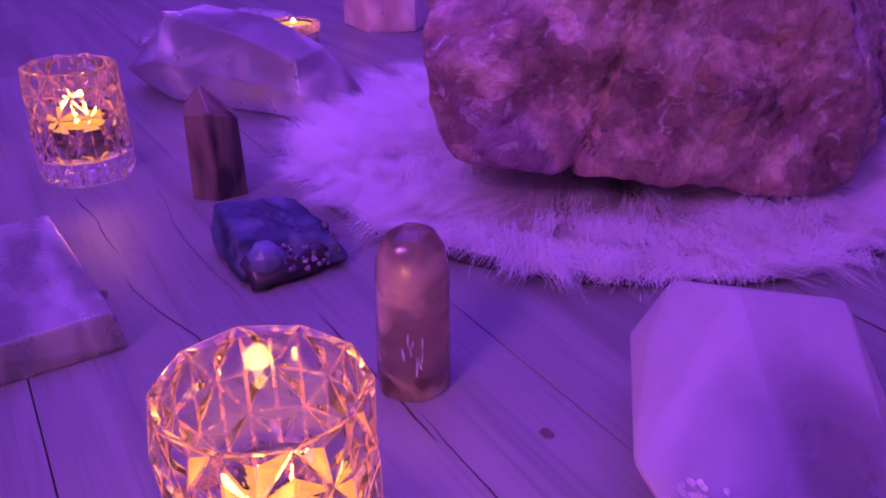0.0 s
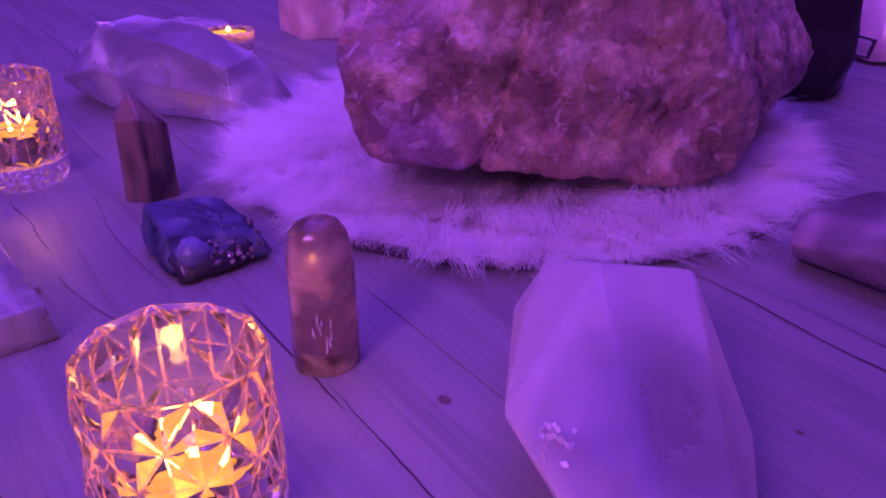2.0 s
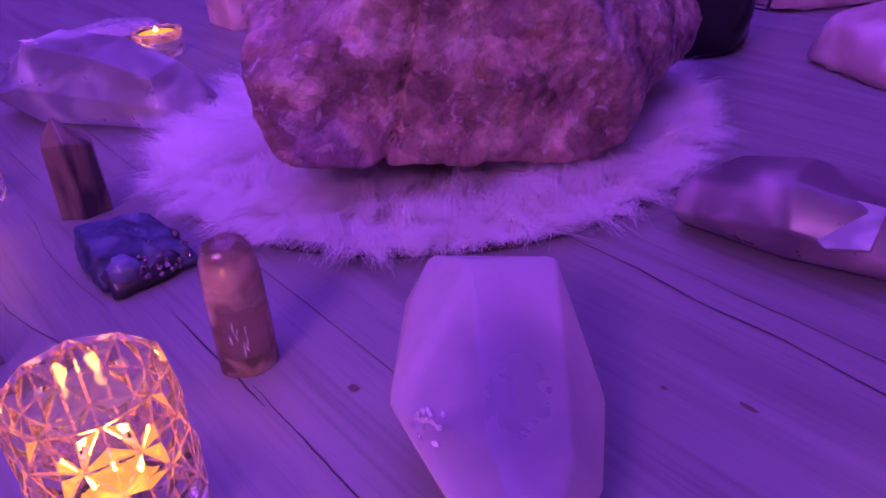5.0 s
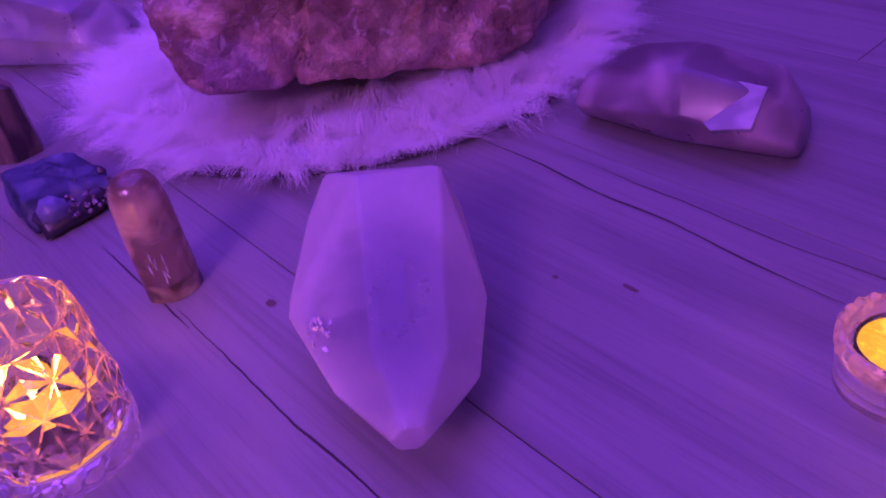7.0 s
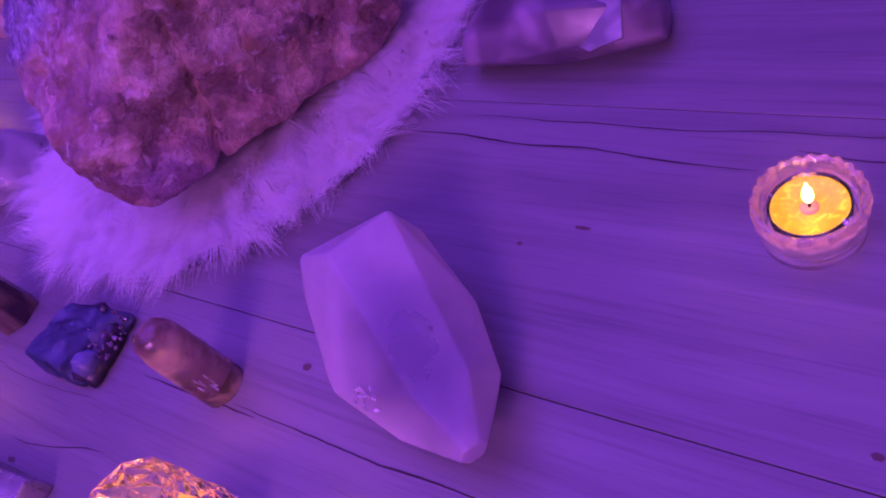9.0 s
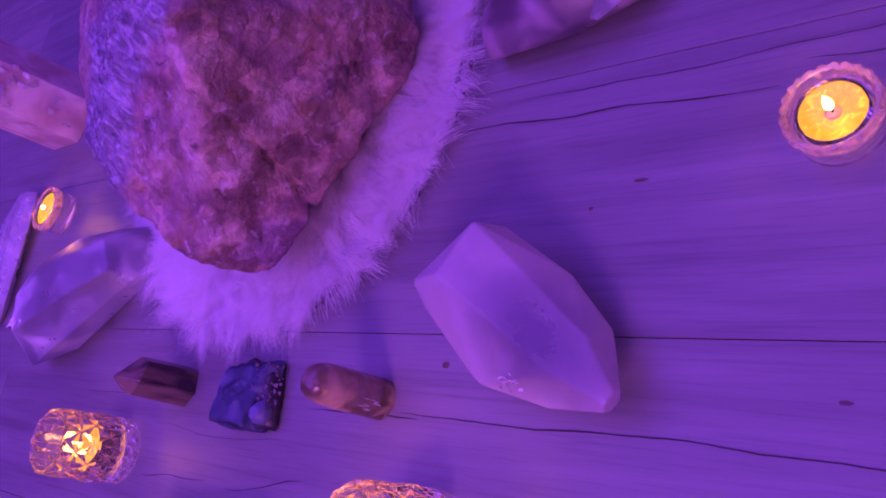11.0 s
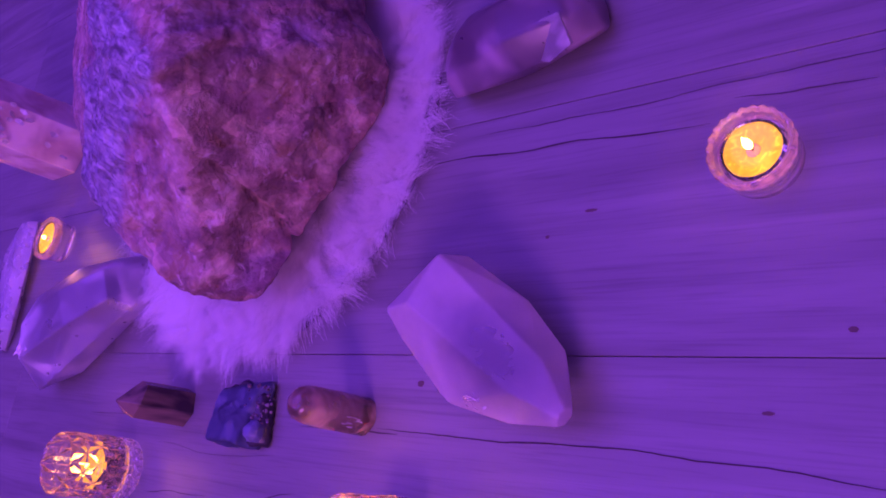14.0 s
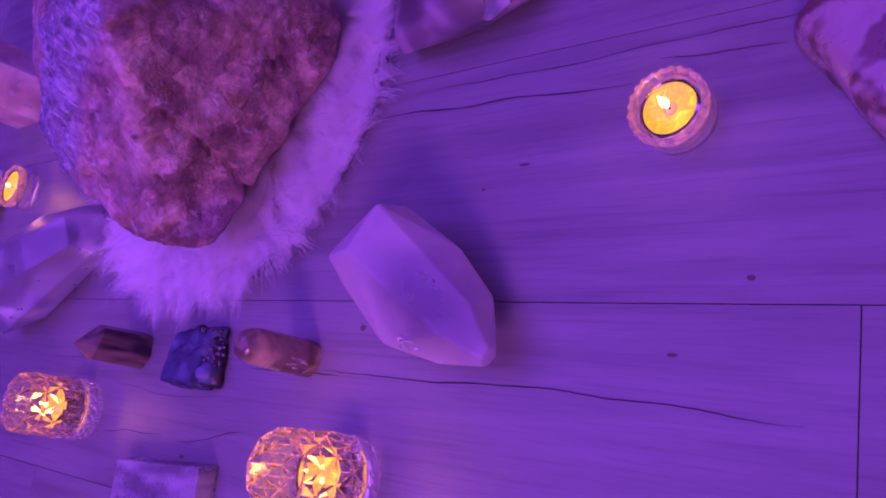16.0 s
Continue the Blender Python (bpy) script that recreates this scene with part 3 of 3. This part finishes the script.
def tea_light(m, label, radius=0.0195, depth=0.015, watts=0.10, tall=1.0):
    ob = thing("tea_light", m, label, "candle", "tea lights")
    part("cup", lathe([(0, 0), (radius, 0), (radius * 1.03, depth + 0.001), (radius * 1.0, depth + 0.001), (radius * 0.97, 0.0008), (0, 0.0008)], 40), GLASS, ob, "thin clear cup", True).visible_shadow = False
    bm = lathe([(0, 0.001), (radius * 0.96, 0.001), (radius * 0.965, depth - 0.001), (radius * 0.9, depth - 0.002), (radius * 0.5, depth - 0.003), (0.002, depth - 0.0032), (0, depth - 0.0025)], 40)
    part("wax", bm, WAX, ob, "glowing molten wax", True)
    part("wick_holder", lathe([(0, depth - 0.0034), (0.0050, depth - 0.0034), (0.0048, depth - 0.0024), (0.0012, depth - 0.0020), (0, depth - 0.0020)], 24), DISC, ob, "small round metal wick holder", True)
    part("wick", lathe([(0, depth - 0.004), (0.0008, depth - 0.004), (0.0007, depth + 0.003), (0, depth + 0.0035)], 10), WICK, ob, "black burnt wick", True)
    bm = lathe([(0, depth + 0.001), (0.0020, depth + 0.003 * tall), (0.0031, depth + 0.0055 * tall), (0.0026, depth + 0.009 * tall), (0.0012, depth + 0.0125 * tall), (0, depth + 0.0155 * tall)], 16)
    flame = part("flame", bm, FLAME, ob, "small bright yellow flame", True)
    flame.visible_shadow = False
    data = bpy.data.lights.new("candle_light", "POINT")
    data.energy, data.color, data.shadow_soft_size = watts, (1.0, 0.30, 0.04), 0.005
    lamp = new("candle_light", data)
    lamp.parent = ob
    lamp.location = (0, 0, depth + 0.016)
    return ob


votive_glass(pose(-0.053, 0.206, 0, 0, 0, 8), "faceted clear glass tumbler holding a lit candle", seed=2)
tea_light(pose(-0.053, 0.206, 0.0199), "lit tea light glowing orange inside faceted glass", 0.0255, 0.022, 0.12)
votive_glass(pose(-0.287, 0.605, 0, 0, 0, 20), "faceted clear glass tumbler holding a lit candle", seed=4)
tea_light(pose(-0.287, 0.605, 0.0199), "lit tea light glowing orange inside faceted glass", 0.0255, 0.022, 0.06)
low_glass(pose(0.337, 0.1325, 0), "low clear glass cup with scalloped rim and lit candle", 0.033, 0.0295)
tea_light(pose(0.337, 0.1325, 0.0100), "lit tea light with bright yellow wax pool", 0.0205, 0.016, 0.030, 1.25)
low_glass(pose(-0.203, 1.050, 0), "small ribbed clear glass cup with candle", 0.035, 0.033)
tea_light(pose(-0.203, 1.050, 0.0100), "lit tea light with glowing orange wax", 0.0250, 0.0215, 0.12, 0.5)

# ---- crystals ----


def laid(bm, name, mat, m, label, category="crystal", group="crystals round the rug", smooth=False):
    ob = mesh_object(name, bm, mat, smooth=smooth)
    ob.matrix_basis = m
    return tagged(ob, label, category, group)


def inclusion(parent, m, radius, mat, label, seed):
    """A crumpled veil of tiny fractures inside a clear stone."""
    bm = bmesh.new()
    bmesh.ops.create_icosphere(bm, subdivisions=4, radius=1.0)
    for v in bm.verts:
        d = v.co.copy()
        q = d * 2.4 + Vector((seed, 0, seed))
        k = radius * (1 + 0.45 * noise.noise(q) + 0.30 * noise.noise(q * 2.7))
        v.co = Vector((d.x * k, d.y * k * 0.75, d.z * radius * 0.10 + 0.004 * noise.noise(Vector((d.x, d.y, 0)) * 4 + Vector((seed, 1, 2))) + 0.0016 * noise.noise(d * 13)))
    ob = part("veil", bm, mat, parent, label)
    ob.matrix_basis = m
    return ob


def glints(parent, m, spread, count, flake, label, seed):
    """Small thin flakes, roughly in one sheet, standing in for glints and splits."""
    rnd = random.Random(seed)
    bm = bmesh.new()
    for i in range(count):
        one = bmesh.new()
        for k in range(5):
            a = 2 * math.pi * k / 5 + rnd.uniform(-0.4, 0.4)
            for z in (-0.0003, 0.0003):
                one.verts.new((math.cos(a) * flake[0] * rnd.uniform(0.5, 1), math.sin(a) * flake[1] * rnd.uniform(0.5, 1), z))
        bmesh.ops.convex_hull(one, input=one.verts[:])
        one.transform(pose(rnd.gauss(0, spread[0]), rnd.gauss(0, spread[1]), rnd.uniform(-0.0004, 0.0006), rnd.uniform(-25, 25), rnd.uniform(-25, 25), rnd.uniform(-20, 20)))
        me = bpy.data.meshes.new("flake")
        one.to_mesh(me)
        one.free()
        bm.from_mesh(me)
        bpy.data.meshes.remove(me)
    ob = part("glint_flake", bm, VEIL, parent)
    tagged(ob, label, kind="stuff")
    ob.matrix_basis = m
    return ob


# big milky point: x runs from its near end to its far end
bm = crystal([(-0.017, 0.0, 0.028, 0.043, 0.009), (0.018, 0.0, 0.014, 0.053, 0.034), (0.065, 0.001, 0.022, 0.060, 0.052), (0.128, -0.009, 0.025, 0.082, 0.045), (0.150, 0.015, 0, 0.073, 0.020), (0.176, 0.010, 0.014, 0.036, 0.016), (0.045, 0, 0, 0.03, 0.022), (0.115, 0, 0, 0.03, 0.026)], 6, 7, 0.25, 0.09, 0.0013)
laid(bm, "quartz_point", MILKY, pose(0.117, 0.152, 0, 0, 0, 90), "large milky white quartz point lying on floor")
# no chips here: the flakes are added where candle glints show on the stone
glints(bpy.data.objects["quartz_point"], pose(0.048, 0.034, 0.050, -50, 0, 20), (0.006, 0.004), 16, (0.0028, 0.0016), "small pale flakes added for glints", 5)
glints(bpy.data.objects["quartz_point"], pose(0.128, -0.034, 0.066, 40, 0, -15), (0.006, 0.003), 6, (0.0026, 0.0012), "small pale flakes added for glints", 8)

bm = crystal([(0.0, 0.004, 0.004, 0.030, 0.022), (0.02, 0.0, 0, 0.050, 0.036), (0.07, 0.0, 0, 0.062, 0.043), (0.12, -0.004, 0, 0.052, 0.040), (0.155, 0, 0.0, 0.034, 0.025)], 7, 15, 0.3, 0.14, 0.0045)
smoky = laid(bm, "smoky_quartz", SMOKY, pose(0.400, 0.330, 0, 0, 0, 134), "smoky lilac quartz chunk with a polished face", smooth=True)
bm = bmesh.new()
for x, y in ((-0.022, -0.016), (0.020, -0.018), (0.026, 0.004), (0.004, 0.018), (-0.020, 0.012)):
    for z in (-0.005, 0.0012):
        bm.verts.new((x * (1 - 8 * max(z, 0)), y, z))
bmesh.ops.convex_hull(bm, input=bm.verts[:])
bmesh.ops.bevel(bm, geom=bm.edges[:], offset=0.0006, segments=2, profile=0.5, affect="EDGES", clamp_overlap=True)
part("polished_face", bm, WINDOW, smoky, "clear polished window face").matrix_basis = pose(0.042, 0.031, 0.041, -44, 0, 0)

bm = crystal([(0.0, -0.01, 0, 0.024, 0.020), (0.03, 0.0, 0, 0.060, 0.042), (0.10, 0.0, 0, 0.086, 0.060), (0.18, 0.006, 0, 0.096, 0.055), (0.26, 0, 0.0, 0.050, 0.035)], 7, 21, 0.2, 0.16, 0.0014)
laid(bm, "clear_quartz", CLOUDY, pose(-0.098, 0.752, 0, 0, 0, 150), "large cloudy clear quartz point lying behind towers")
cloudy = bpy.data.objects["clear_quartz"]
inclusion(cloudy, pose(0.170, 0.010, 0.078, 12, -8, 20), 0.034, FROST, "white crumpled fracture veil", 3)
inclusion(cloudy, pose(0.075, 0.010, 0.044, 60, 10, 0), 0.020, FROST, "white crumpled fracture veil", 8)


def upright(bm):
    bmesh.ops.rotate(bm, verts=bm.verts[:], cent=(0, 0, 0), matrix=Matrix.Rotation(radians(-90), 3, "Y"))
    return bm


def tower(width, depth, height, shoulder, tip, seed, sides=6):
    rnd = random.Random(seed)
    bm = bmesh.new()
    rings = [(0.0, 1.0), (shoulder, 0.94)]
    turn = [2 * math.pi * (i + 0.5) / sides + rnd.uniform(-0.16, 0.16) for i in range(sides)]
    for z, k in rings:
        for a in turn:
            bm.verts.new((math.cos(a) * width / 2 * k, math.sin(a) * depth / 2 * k, z + (rnd.uniform(-0.004, 0.004) if z else 0)))
    bm.verts.new((tip[0], tip[1], height))
    bmesh.ops.convex_hull(bm, input=bm.verts[:])
    bmesh.ops.dissolve_limit(bm, angle_limit=radians(4), verts=bm.verts[:], edges=bm.edges[:])
    bmesh.ops.bevel(bm, geom=bm.edges[:], offset=0.0008, segments=2, profile=0.6, affect="EDGES", clamp_overlap=True)
    return bm


bm = lathe([(0, 0), (0.0170, 0), (0.0177, 0.0003), (0.0178, 0.0008), (0.0178, 0.0016), (0.0176, 0.030), (0.0171, 0.060), (0.0163, 0.068), (0.0145, 0.0755), (0.0112, 0.0805), (0.0062, 0.0832), (0, 0.0840)], 40)
for v in bm.verts:
    flat = 1 - 0.022 * math.cos(6 * math.atan2(v.co.y, v.co.x) + 0.6)
    v.co.x, v.co.y = v.co.x * flat, v.co.y * flat * 0.93
peach = laid(bm, "crystal_tower", PEACH, pose(-0.014, 0.329, 0, 0, 0, 25), "polished peach quartz tower with rounded top", group="small towers", smooth=True)
glints(peach, pose(-0.006, -0.0165, 0.026, 90, 0, -15), (0.0032, 0.010), 9, (0.0007, 0.0045), "thin upright glinting splits", 4)
laid(tower(0.046, 0.038, 0.083, 0.062, (-0.006, 0.002), 5, 6), "crystal_tower", AGATE, pose(-0.173, 0.569, 0, 0, 0, 10), "pointed brown and black polished stone tower", group="small towers")


def fluorite():
    ob = thing("fluorite_cluster", pose(-0.107, 0.460, 0, 0, 0, 32) @ Matrix.Diagonal((0.86, 0.88, 0.84, 1)), "dark blue fluorite cluster on black mineral base", "crystal", "crystals round the rug")
    planes = [((0, 0, -1), (0, 0, 0)), ((0, 0, 1), (0, 0, 0.020)), ((1, 0, 0.2), (0.036, 0, 0.01)), ((-1, 0, 0.2), (-0.034, 0, 0.01)), ((0, -1, 0.2), (0, -0.040, 0.01)), ((0, 1, 0.3), (0, 0.040, 0.01)), ((0.7, -0.7, 0), (0.026, -0.026, 0.01))]
    part("mineral_base", stone(planes, (0, 0, 0.010), 4, 10, ((40, 0.009), (110, 0.006), (300, 0.002)), 1.3, 0), MATRIX, ob, "rough black mineral base", True)
    rnd = random.Random(9)
    blue_planes = [((0, 0, -1), (0, 0, 0.004)), ((0.1, -0.2, 1), (0, 0, 0.032)), ((0.9, 0.1, 0.2), (0.034, 0.0, 0.02)), ((-0.95, 0.0, 0.15), (-0.036, 0, 0.02)), ((-0.1, -0.85, 0.5), (0, -0.026, 0.02)), ((0.1, 1, 0.2), (0, 0.034, 0.02))]
    part("blue_body", stone(blue_planes, (0, 0.012, 0.020), 5, 22, ((30, 0.003), (75, 0.0025), (190, 0.0018), (420, 0.0008)), 5.2), BLUE, ob, "translucent blue fluorite mass", True)
    part("pale_nodule", stone([((0, 0, -1), (0, 0, 0)), ((0, 0, 1), (0, 0, 0.022)), ((1, 0, 0), (0.012, 0, 0.01)), ((-1, 0, 0), (-0.012, 0, 0.01)), ((0, 1, 0), (0, 0.012, 0.01)), ((0, -1, 0), (0, -0.012, 0.01))], (0, 0, 0.01), 3, 2, ((60, 0.0015),), 2), PALE, ob, "rounded pale blue nodule", True).location = (-0.018, -0.030, 0.008)
    for i in range(60):
        s = rnd.uniform(0.0022, 0.0052)
        bm = crystal([(0, 0, -s * 0.5, s * 0.5, s * 0.52), (s * 0.6, 0, -s * 0.46, s * 0.46, s * 0.5), (s * 1.0, 0, -s * 0.08, s * 0.08, s * 0.1)], 6, i, 0, 0.1, 0)
        x, y = rnd.uniform(-0.010, 0.036), rnd.uniform(-0.044, -0.012)
        bmesh.ops.transform(bm, matrix=pose(x, y, 0.016 + 0.5 * (y + 0.030) + rnd.uniform(-0.003, 0.003), 0, -rnd.uniform(20, 110), rnd.uniform(0, 360)), verts=bm.verts[:])
        part("druse_crystal", bm, DRUSE, ob, "small dark brown crystal point")


fluorite()


def slab(name, m, length, width, height, label, seed, mat=None):
    rnd = random.Random(seed)
    bm = bmesh.new()
    for x in (0, length):
        for y in (0, width):
            for z in (0, height):
                inset = 0.003 if z else 0
                bm.verts.new((x + (inset if x == 0 else -inset) + rnd.uniform(-1, 1) * 0.004, y + (inset if y == 0 else -inset) + rnd.uniform(-1, 1) * 0.004, z))
    bmesh.ops.convex_hull(bm, input=bm.verts[:])
    bmesh.ops.bevel(bm, geom=bm.edges[:], offset=0.0015, segments=2, profile=0.6, affect="EDGES", clamp_overlap=True)
    return laid(bm, name, mat or SELENITE, m, label)


slab("selenite_slab", pose(-0.165, 0.358, 0, 0, 0, 127), 0.150, 0.095, 0.022, "pale translucent selenite slab lying on floor", 3)

bm = crystal([(0, 0, 0, 0.012, 0.010), (0.03, 0, 0, 0.026, 0.030), (0.15, 0, 0, 0.034, 0.040), (0.21, 0, 0.004, 0.024, 0.030)], 6, 31, 0, 0.06)
laid(bm, "clear_wand", SELENITE, pose(-0.405, 1.055, 0, 0, 0, 35), "long thin clear crystal wand lying on floor")

bm = upright(crystal([(0, 0, -0.062, 0.062, 0.070), (0.10, 0, -0.066, 0.062, 0.072), (0.22, 0, -0.056, 0.056, 0.062), (0.29, 0.01, -0.012, 0.018, 0.014)], 6, 41, 0.3, 0.07))
rose = laid(bm, "rose_tower", ROSE, pose(-0.095, 1.215, 0, 0, 0, 20), "tall pale rose crystal tower lit by candle")
# flakes added to imitate candle sparkles on the fractured face
glints(rose, pose(-0.010, -0.064, 0.15, 84, 0, -6), (0.014, 0.045), 34, (0.005, 0.009), "pale flakes added for sparkles on fractures", 12)

black_planes = [((0, 0, -1), (0, 0, 0)), ((0, -1, 0.1), (0, -0.045, 0.05)), ((1, -0.2, 0.1), (0.05, 0, 0.05)), ((-1, -0.2, 0.1), (-0.05, 0, 0.05)), ((0, 1, 0.1), (0, 0.05, 0.05)), ((-0.2, 0, 1), (0, 0, 0.17)), ((0.7, -0.7, -0.2), (0.036, -0.036, 0.04))]
black_stone = thing("black_stone", pose(0.470, 0.850, 0), "standing black polished stone behind boulder", "stone")
part("body", stone(black_planes, (0, 0, 0.07), 4, 14, ((18, 0.006), (60, 0.002)), 2.2, 0), BLACK, black_stone, "", True)

tan_planes = [((0, 0, -1), (0, 0, 0)), ((0, -1, 0.3), (0, -0.05, 0.03)), ((-1, -0.2, 0.2), (-0.055, 0, 0.03)), ((1, 0, 0.2), (0.07, 0, 0.03)), ((0, 1, 0.3), (0, 0.06, 0.03)), ((-0.2, -0.2, 1), (0, 0, 0.060)), ((-0.7, -0.4, 0.6), (-0.03, -0.02, 0.055))]
laid(stone(tan_planes, (0, 0, 0.03), 4, 9, ((22, 0.007), (70, 0.003)), 4.4, 0), "rough_quartz", TAN, pose(0.618, 0.700, 0), "rounded tan rough quartz stone", "stone", smooth=True)

pale_planes = [((0, 0, -1), (0, 0, 0)), ((0, -1, 0.2), (0, -0.10, 0.05)), ((-1, -0.2, 0.2), (-0.13, 0, 0.05)), ((1, 0, 0.2), (0.14, 0, 0.05)), ((0, 1, 0.3), (0, 0.10, 0.05)), ((-0.1, -0.2, 1), (0, 0, 0.18)), ((-0.6, -0.5, 0.6), (-0.08, -0.05, 0.13))]
laid(stone(pale_planes, (0, 0, 0.07), 4, 12, ((12, 0.012), (50, 0.004)), 6.1, 0), "pale_crystal", ROSE, pose(0.720, 1.060, 0), "large pale pink crystal chunk", "crystal", smooth=True)

rust_planes = [((0, 0, -1), (0, 0, 0)), ((-0.90, 0.40, 0.15), (-0.056, 0.0, 0.01)), ((0.30, 0.95, 0.25), (-0.03, 0.068, 0.02)), ((0, -1, 0.2), (0, -0.13, 0.03)), ((1, 0, 0.2), (0.08, 0, 0.03)), ((-0.25, 0.15, 1), (0, 0, 0.050))]
laid(stone(rust_planes, (0.02, -0.02, 0.03), 5, 16, ((20, 0.004), (70, 0.002)), 8.8, 0), "rusty_quartz", RUSTY, pose(0.446, 0.028, 0), "quartz chunk stained with rust-red veins", "stone", smooth=True)


bm = bmesh.new()
box(bm, -0.0115, 0.0115, -0.002, 0.002, -0.0085, 0.0085)
bmesh.ops.bevel(bm, geom=bm.edges[:], offset=0.001, segments=2, profile=0.5, affect="EDGES")
tag = part("glass_tag", bm, CLEAR, black_stone, "small clear glass tag with dark rim")
tag.matrix_basis = pose(0.058, -0.010, 0.052, 0, 14, 0)
bm = bmesh.new()
for dims in ((-0.014, 0.014, -0.003, 0.003, 0.0088, 0.0108), (-0.014, 0.014, -0.003, 0.003, -0.0108, -0.0088), (-0.0140, -0.0118, -0.003, 0.003, -0.0086, 0.0086), (0.0118, 0.0140, -0.003, 0.003, -0.0086, 0.0086)):
    box(bm, *dims)
part("rim", bm, MATRIX, tag, "thin dark rim")

# ---- boards and their grain ----
WIDTH, LONG = 0.2175, 1.22
plank_mesh = {}


def plank(n0, n1, u0, u1):
    """One board, its upper edges eased, in its own frame with x along the grain."""
    bm = bmesh.new()
    half = (u1 - u0) / 2 - 0.0003
    wide = (n1 - n0) / 2 - 0.0003
    box(bm, -half, half, -wide, wide, -0.012, 0.0)
    bmesh.ops.bevel(bm, geom=[e for e in bm.edges if all(v.co.z > -0.001 for v in e.verts)], offset=0.0004, segments=1, affect="EDGES")
    place = Matrix.Translation(on_board((u0 + u1) / 2, (n0 + n1) / 2)) @ pose(0, 0, 0, 0, 0, TURN_BOARDS)
    bm.transform(place)
    for co, no in (((-2.6, 0, 0), (-1, 0, 0)), ((2.8, 0, 0), (1, 0, 0)), ((0, -2.4, 0), (0, -1, 0)), ((0, 3.6, 0), (0, 1, 0))):
        bmesh.ops.bisect_plane(bm, geom=bm.verts[:] + bm.edges[:] + bm.faces[:], plane_co=co, plane_no=no, clear_outer=True)
    if not bm.faces:
        bm.free()
        return None
    bm.transform(place.inverted())
    ob = mesh_object("plank", bm, WOOD, floor)
    ob.matrix_basis = place
    return ob


rnd = random.Random(14)
starts = {-1: 0.46, 0: 0.189, 1: 0.45, 2: 0.52, 3: -0.098}
for row in range(-17, 21):
    n0 = 0.003 + row * WIDTH
    at = starts.get(row, rnd.uniform(-0.9, -0.5) + (0 if row % 2 else 0.5))
    at -= 5 * LONG
    for k in range(10):
        mid = on_board(at + LONG / 2, n0 + WIDTH / 2)
        if -3.6 < mid.x < 3.8 and -3.4 < mid.y < 4.6:
            plank(n0, n0 + WIDTH, at, at + LONG)
        at += LONG


def grain_crack(points, width, seed):
    """A thin open line in the grain that swells, thins and wanders; points are (along, across)."""
    r = random.Random(seed)
    bm = bmesh.new()
    rows = []
    steps = 26
    for i in range(steps * (len(points) - 1) + 1):
        k, f = divmod(i / steps, 1)
        k = int(k)
        a, b = points[k], points[min(k + 1, len(points) - 1)]
        f = f * f * (3 - 2 * f)
        u = a[0] + (b[0] - a[0]) * (i / steps - k)
        n = a[1] + (b[1] - a[1]) * f + 0.0022 * noise.noise(Vector((u * 18, seed, 0))) + 0.0006 * noise.noise(Vector((u * 90, seed, 4)))
        ends = min(1.0, 6 * min(i, steps * (len(points) - 1) - i) / (steps * (len(points) - 1)))
        w = 0.7 * width * (0.15 + 0.85 * ends) * (0.55 + 0.9 * abs(noise.noise(Vector((u * 14, seed, 9)))))
        rows.append((bm.verts.new(on_board(u, n - w / 2, 0.0004)), bm.verts.new(on_board(u, n + w / 2, 0.0004))))
    for (a, b), (c, d) in zip(rows, rows[1:]):
        bm.faces.new((a, b, d, c))
    return part("grain_crack", bm, CRACK, floor, "dark crack line in the wood grain")


grain_crack([(-0.37, 0.150), (-0.24, 0.151)], 0.0020, 1)
grain_crack([(-0.265, 0.154), (-0.15, 0.153), (-0.02, 0.155), (0.04, 0.152), (0.16, 0.146)], 0.0024, 2)
grain_crack([(-0.262, 0.405), (-0.12, 0.400), (0.028, 0.393)], 0.0021, 3)
grain_crack([(0.045, 0.410), (0.09, 0.407), (0.140, 0.404)], 0.0018, 4)
grain_crack([(-0.20, 0.424), (-0.05, 0.421), (0.10, 0.424), (0.20, 0.426)], 0.0012, 5)
grain_crack([(-0.06, 0.588), (0.05, 0.586), (0.18, 0.590)], 0.0015, 6)
grain_crack([(-0.47, 0.066), (-0.36, 0.086)], 0.0013, 7)
grain_crack([(-0.79, 0.143), (-0.66, 0.146)], 0.0014, 8)
grain_crack([(-0.62, 0.062), (-0.56, 0.068), (-0.50, 0.070)], 0.0014, 9)
grain_crack([(-0.62, 0.118), (-0.48, 0.112), (-0.40, 0.120)], 0.0009, 10)


def knot(u, n, length, width, seed):
    bm = bmesh.new()
    ring = []
    for i in range(18):
        a = 2 * math.pi * i / 18
        k = 1 + 0.35 * noise.noise(Vector((math.cos(a) * 2, math.sin(a) * 2, seed)))
        ring.append(bm.verts.new(on_board(u + math.cos(a) * length / 2 * k, n + math.sin(a) * width / 2 * k, 0.0005)))
    bm.faces.new(ring)
    return part("knot", bm, KNOT, floor, "small dark knot in the wood")


for u, n, length, width, seed in ((-0.2207, 0.1954, 0.0075, 0.0055, 1), (-0.0662, 0.3367, 0.011, 0.0028, 2), (0.074, 0.1849, 0.008, 0.0026, 3), (0.1234, 0.2379, 0.006, 0.0040, 4), (-0.105, 0.318, 0.004, 0.003, 5), (-0.455, 0.052, 0.010, 0.004, 6)):
    knot(u, n, length, width, seed)
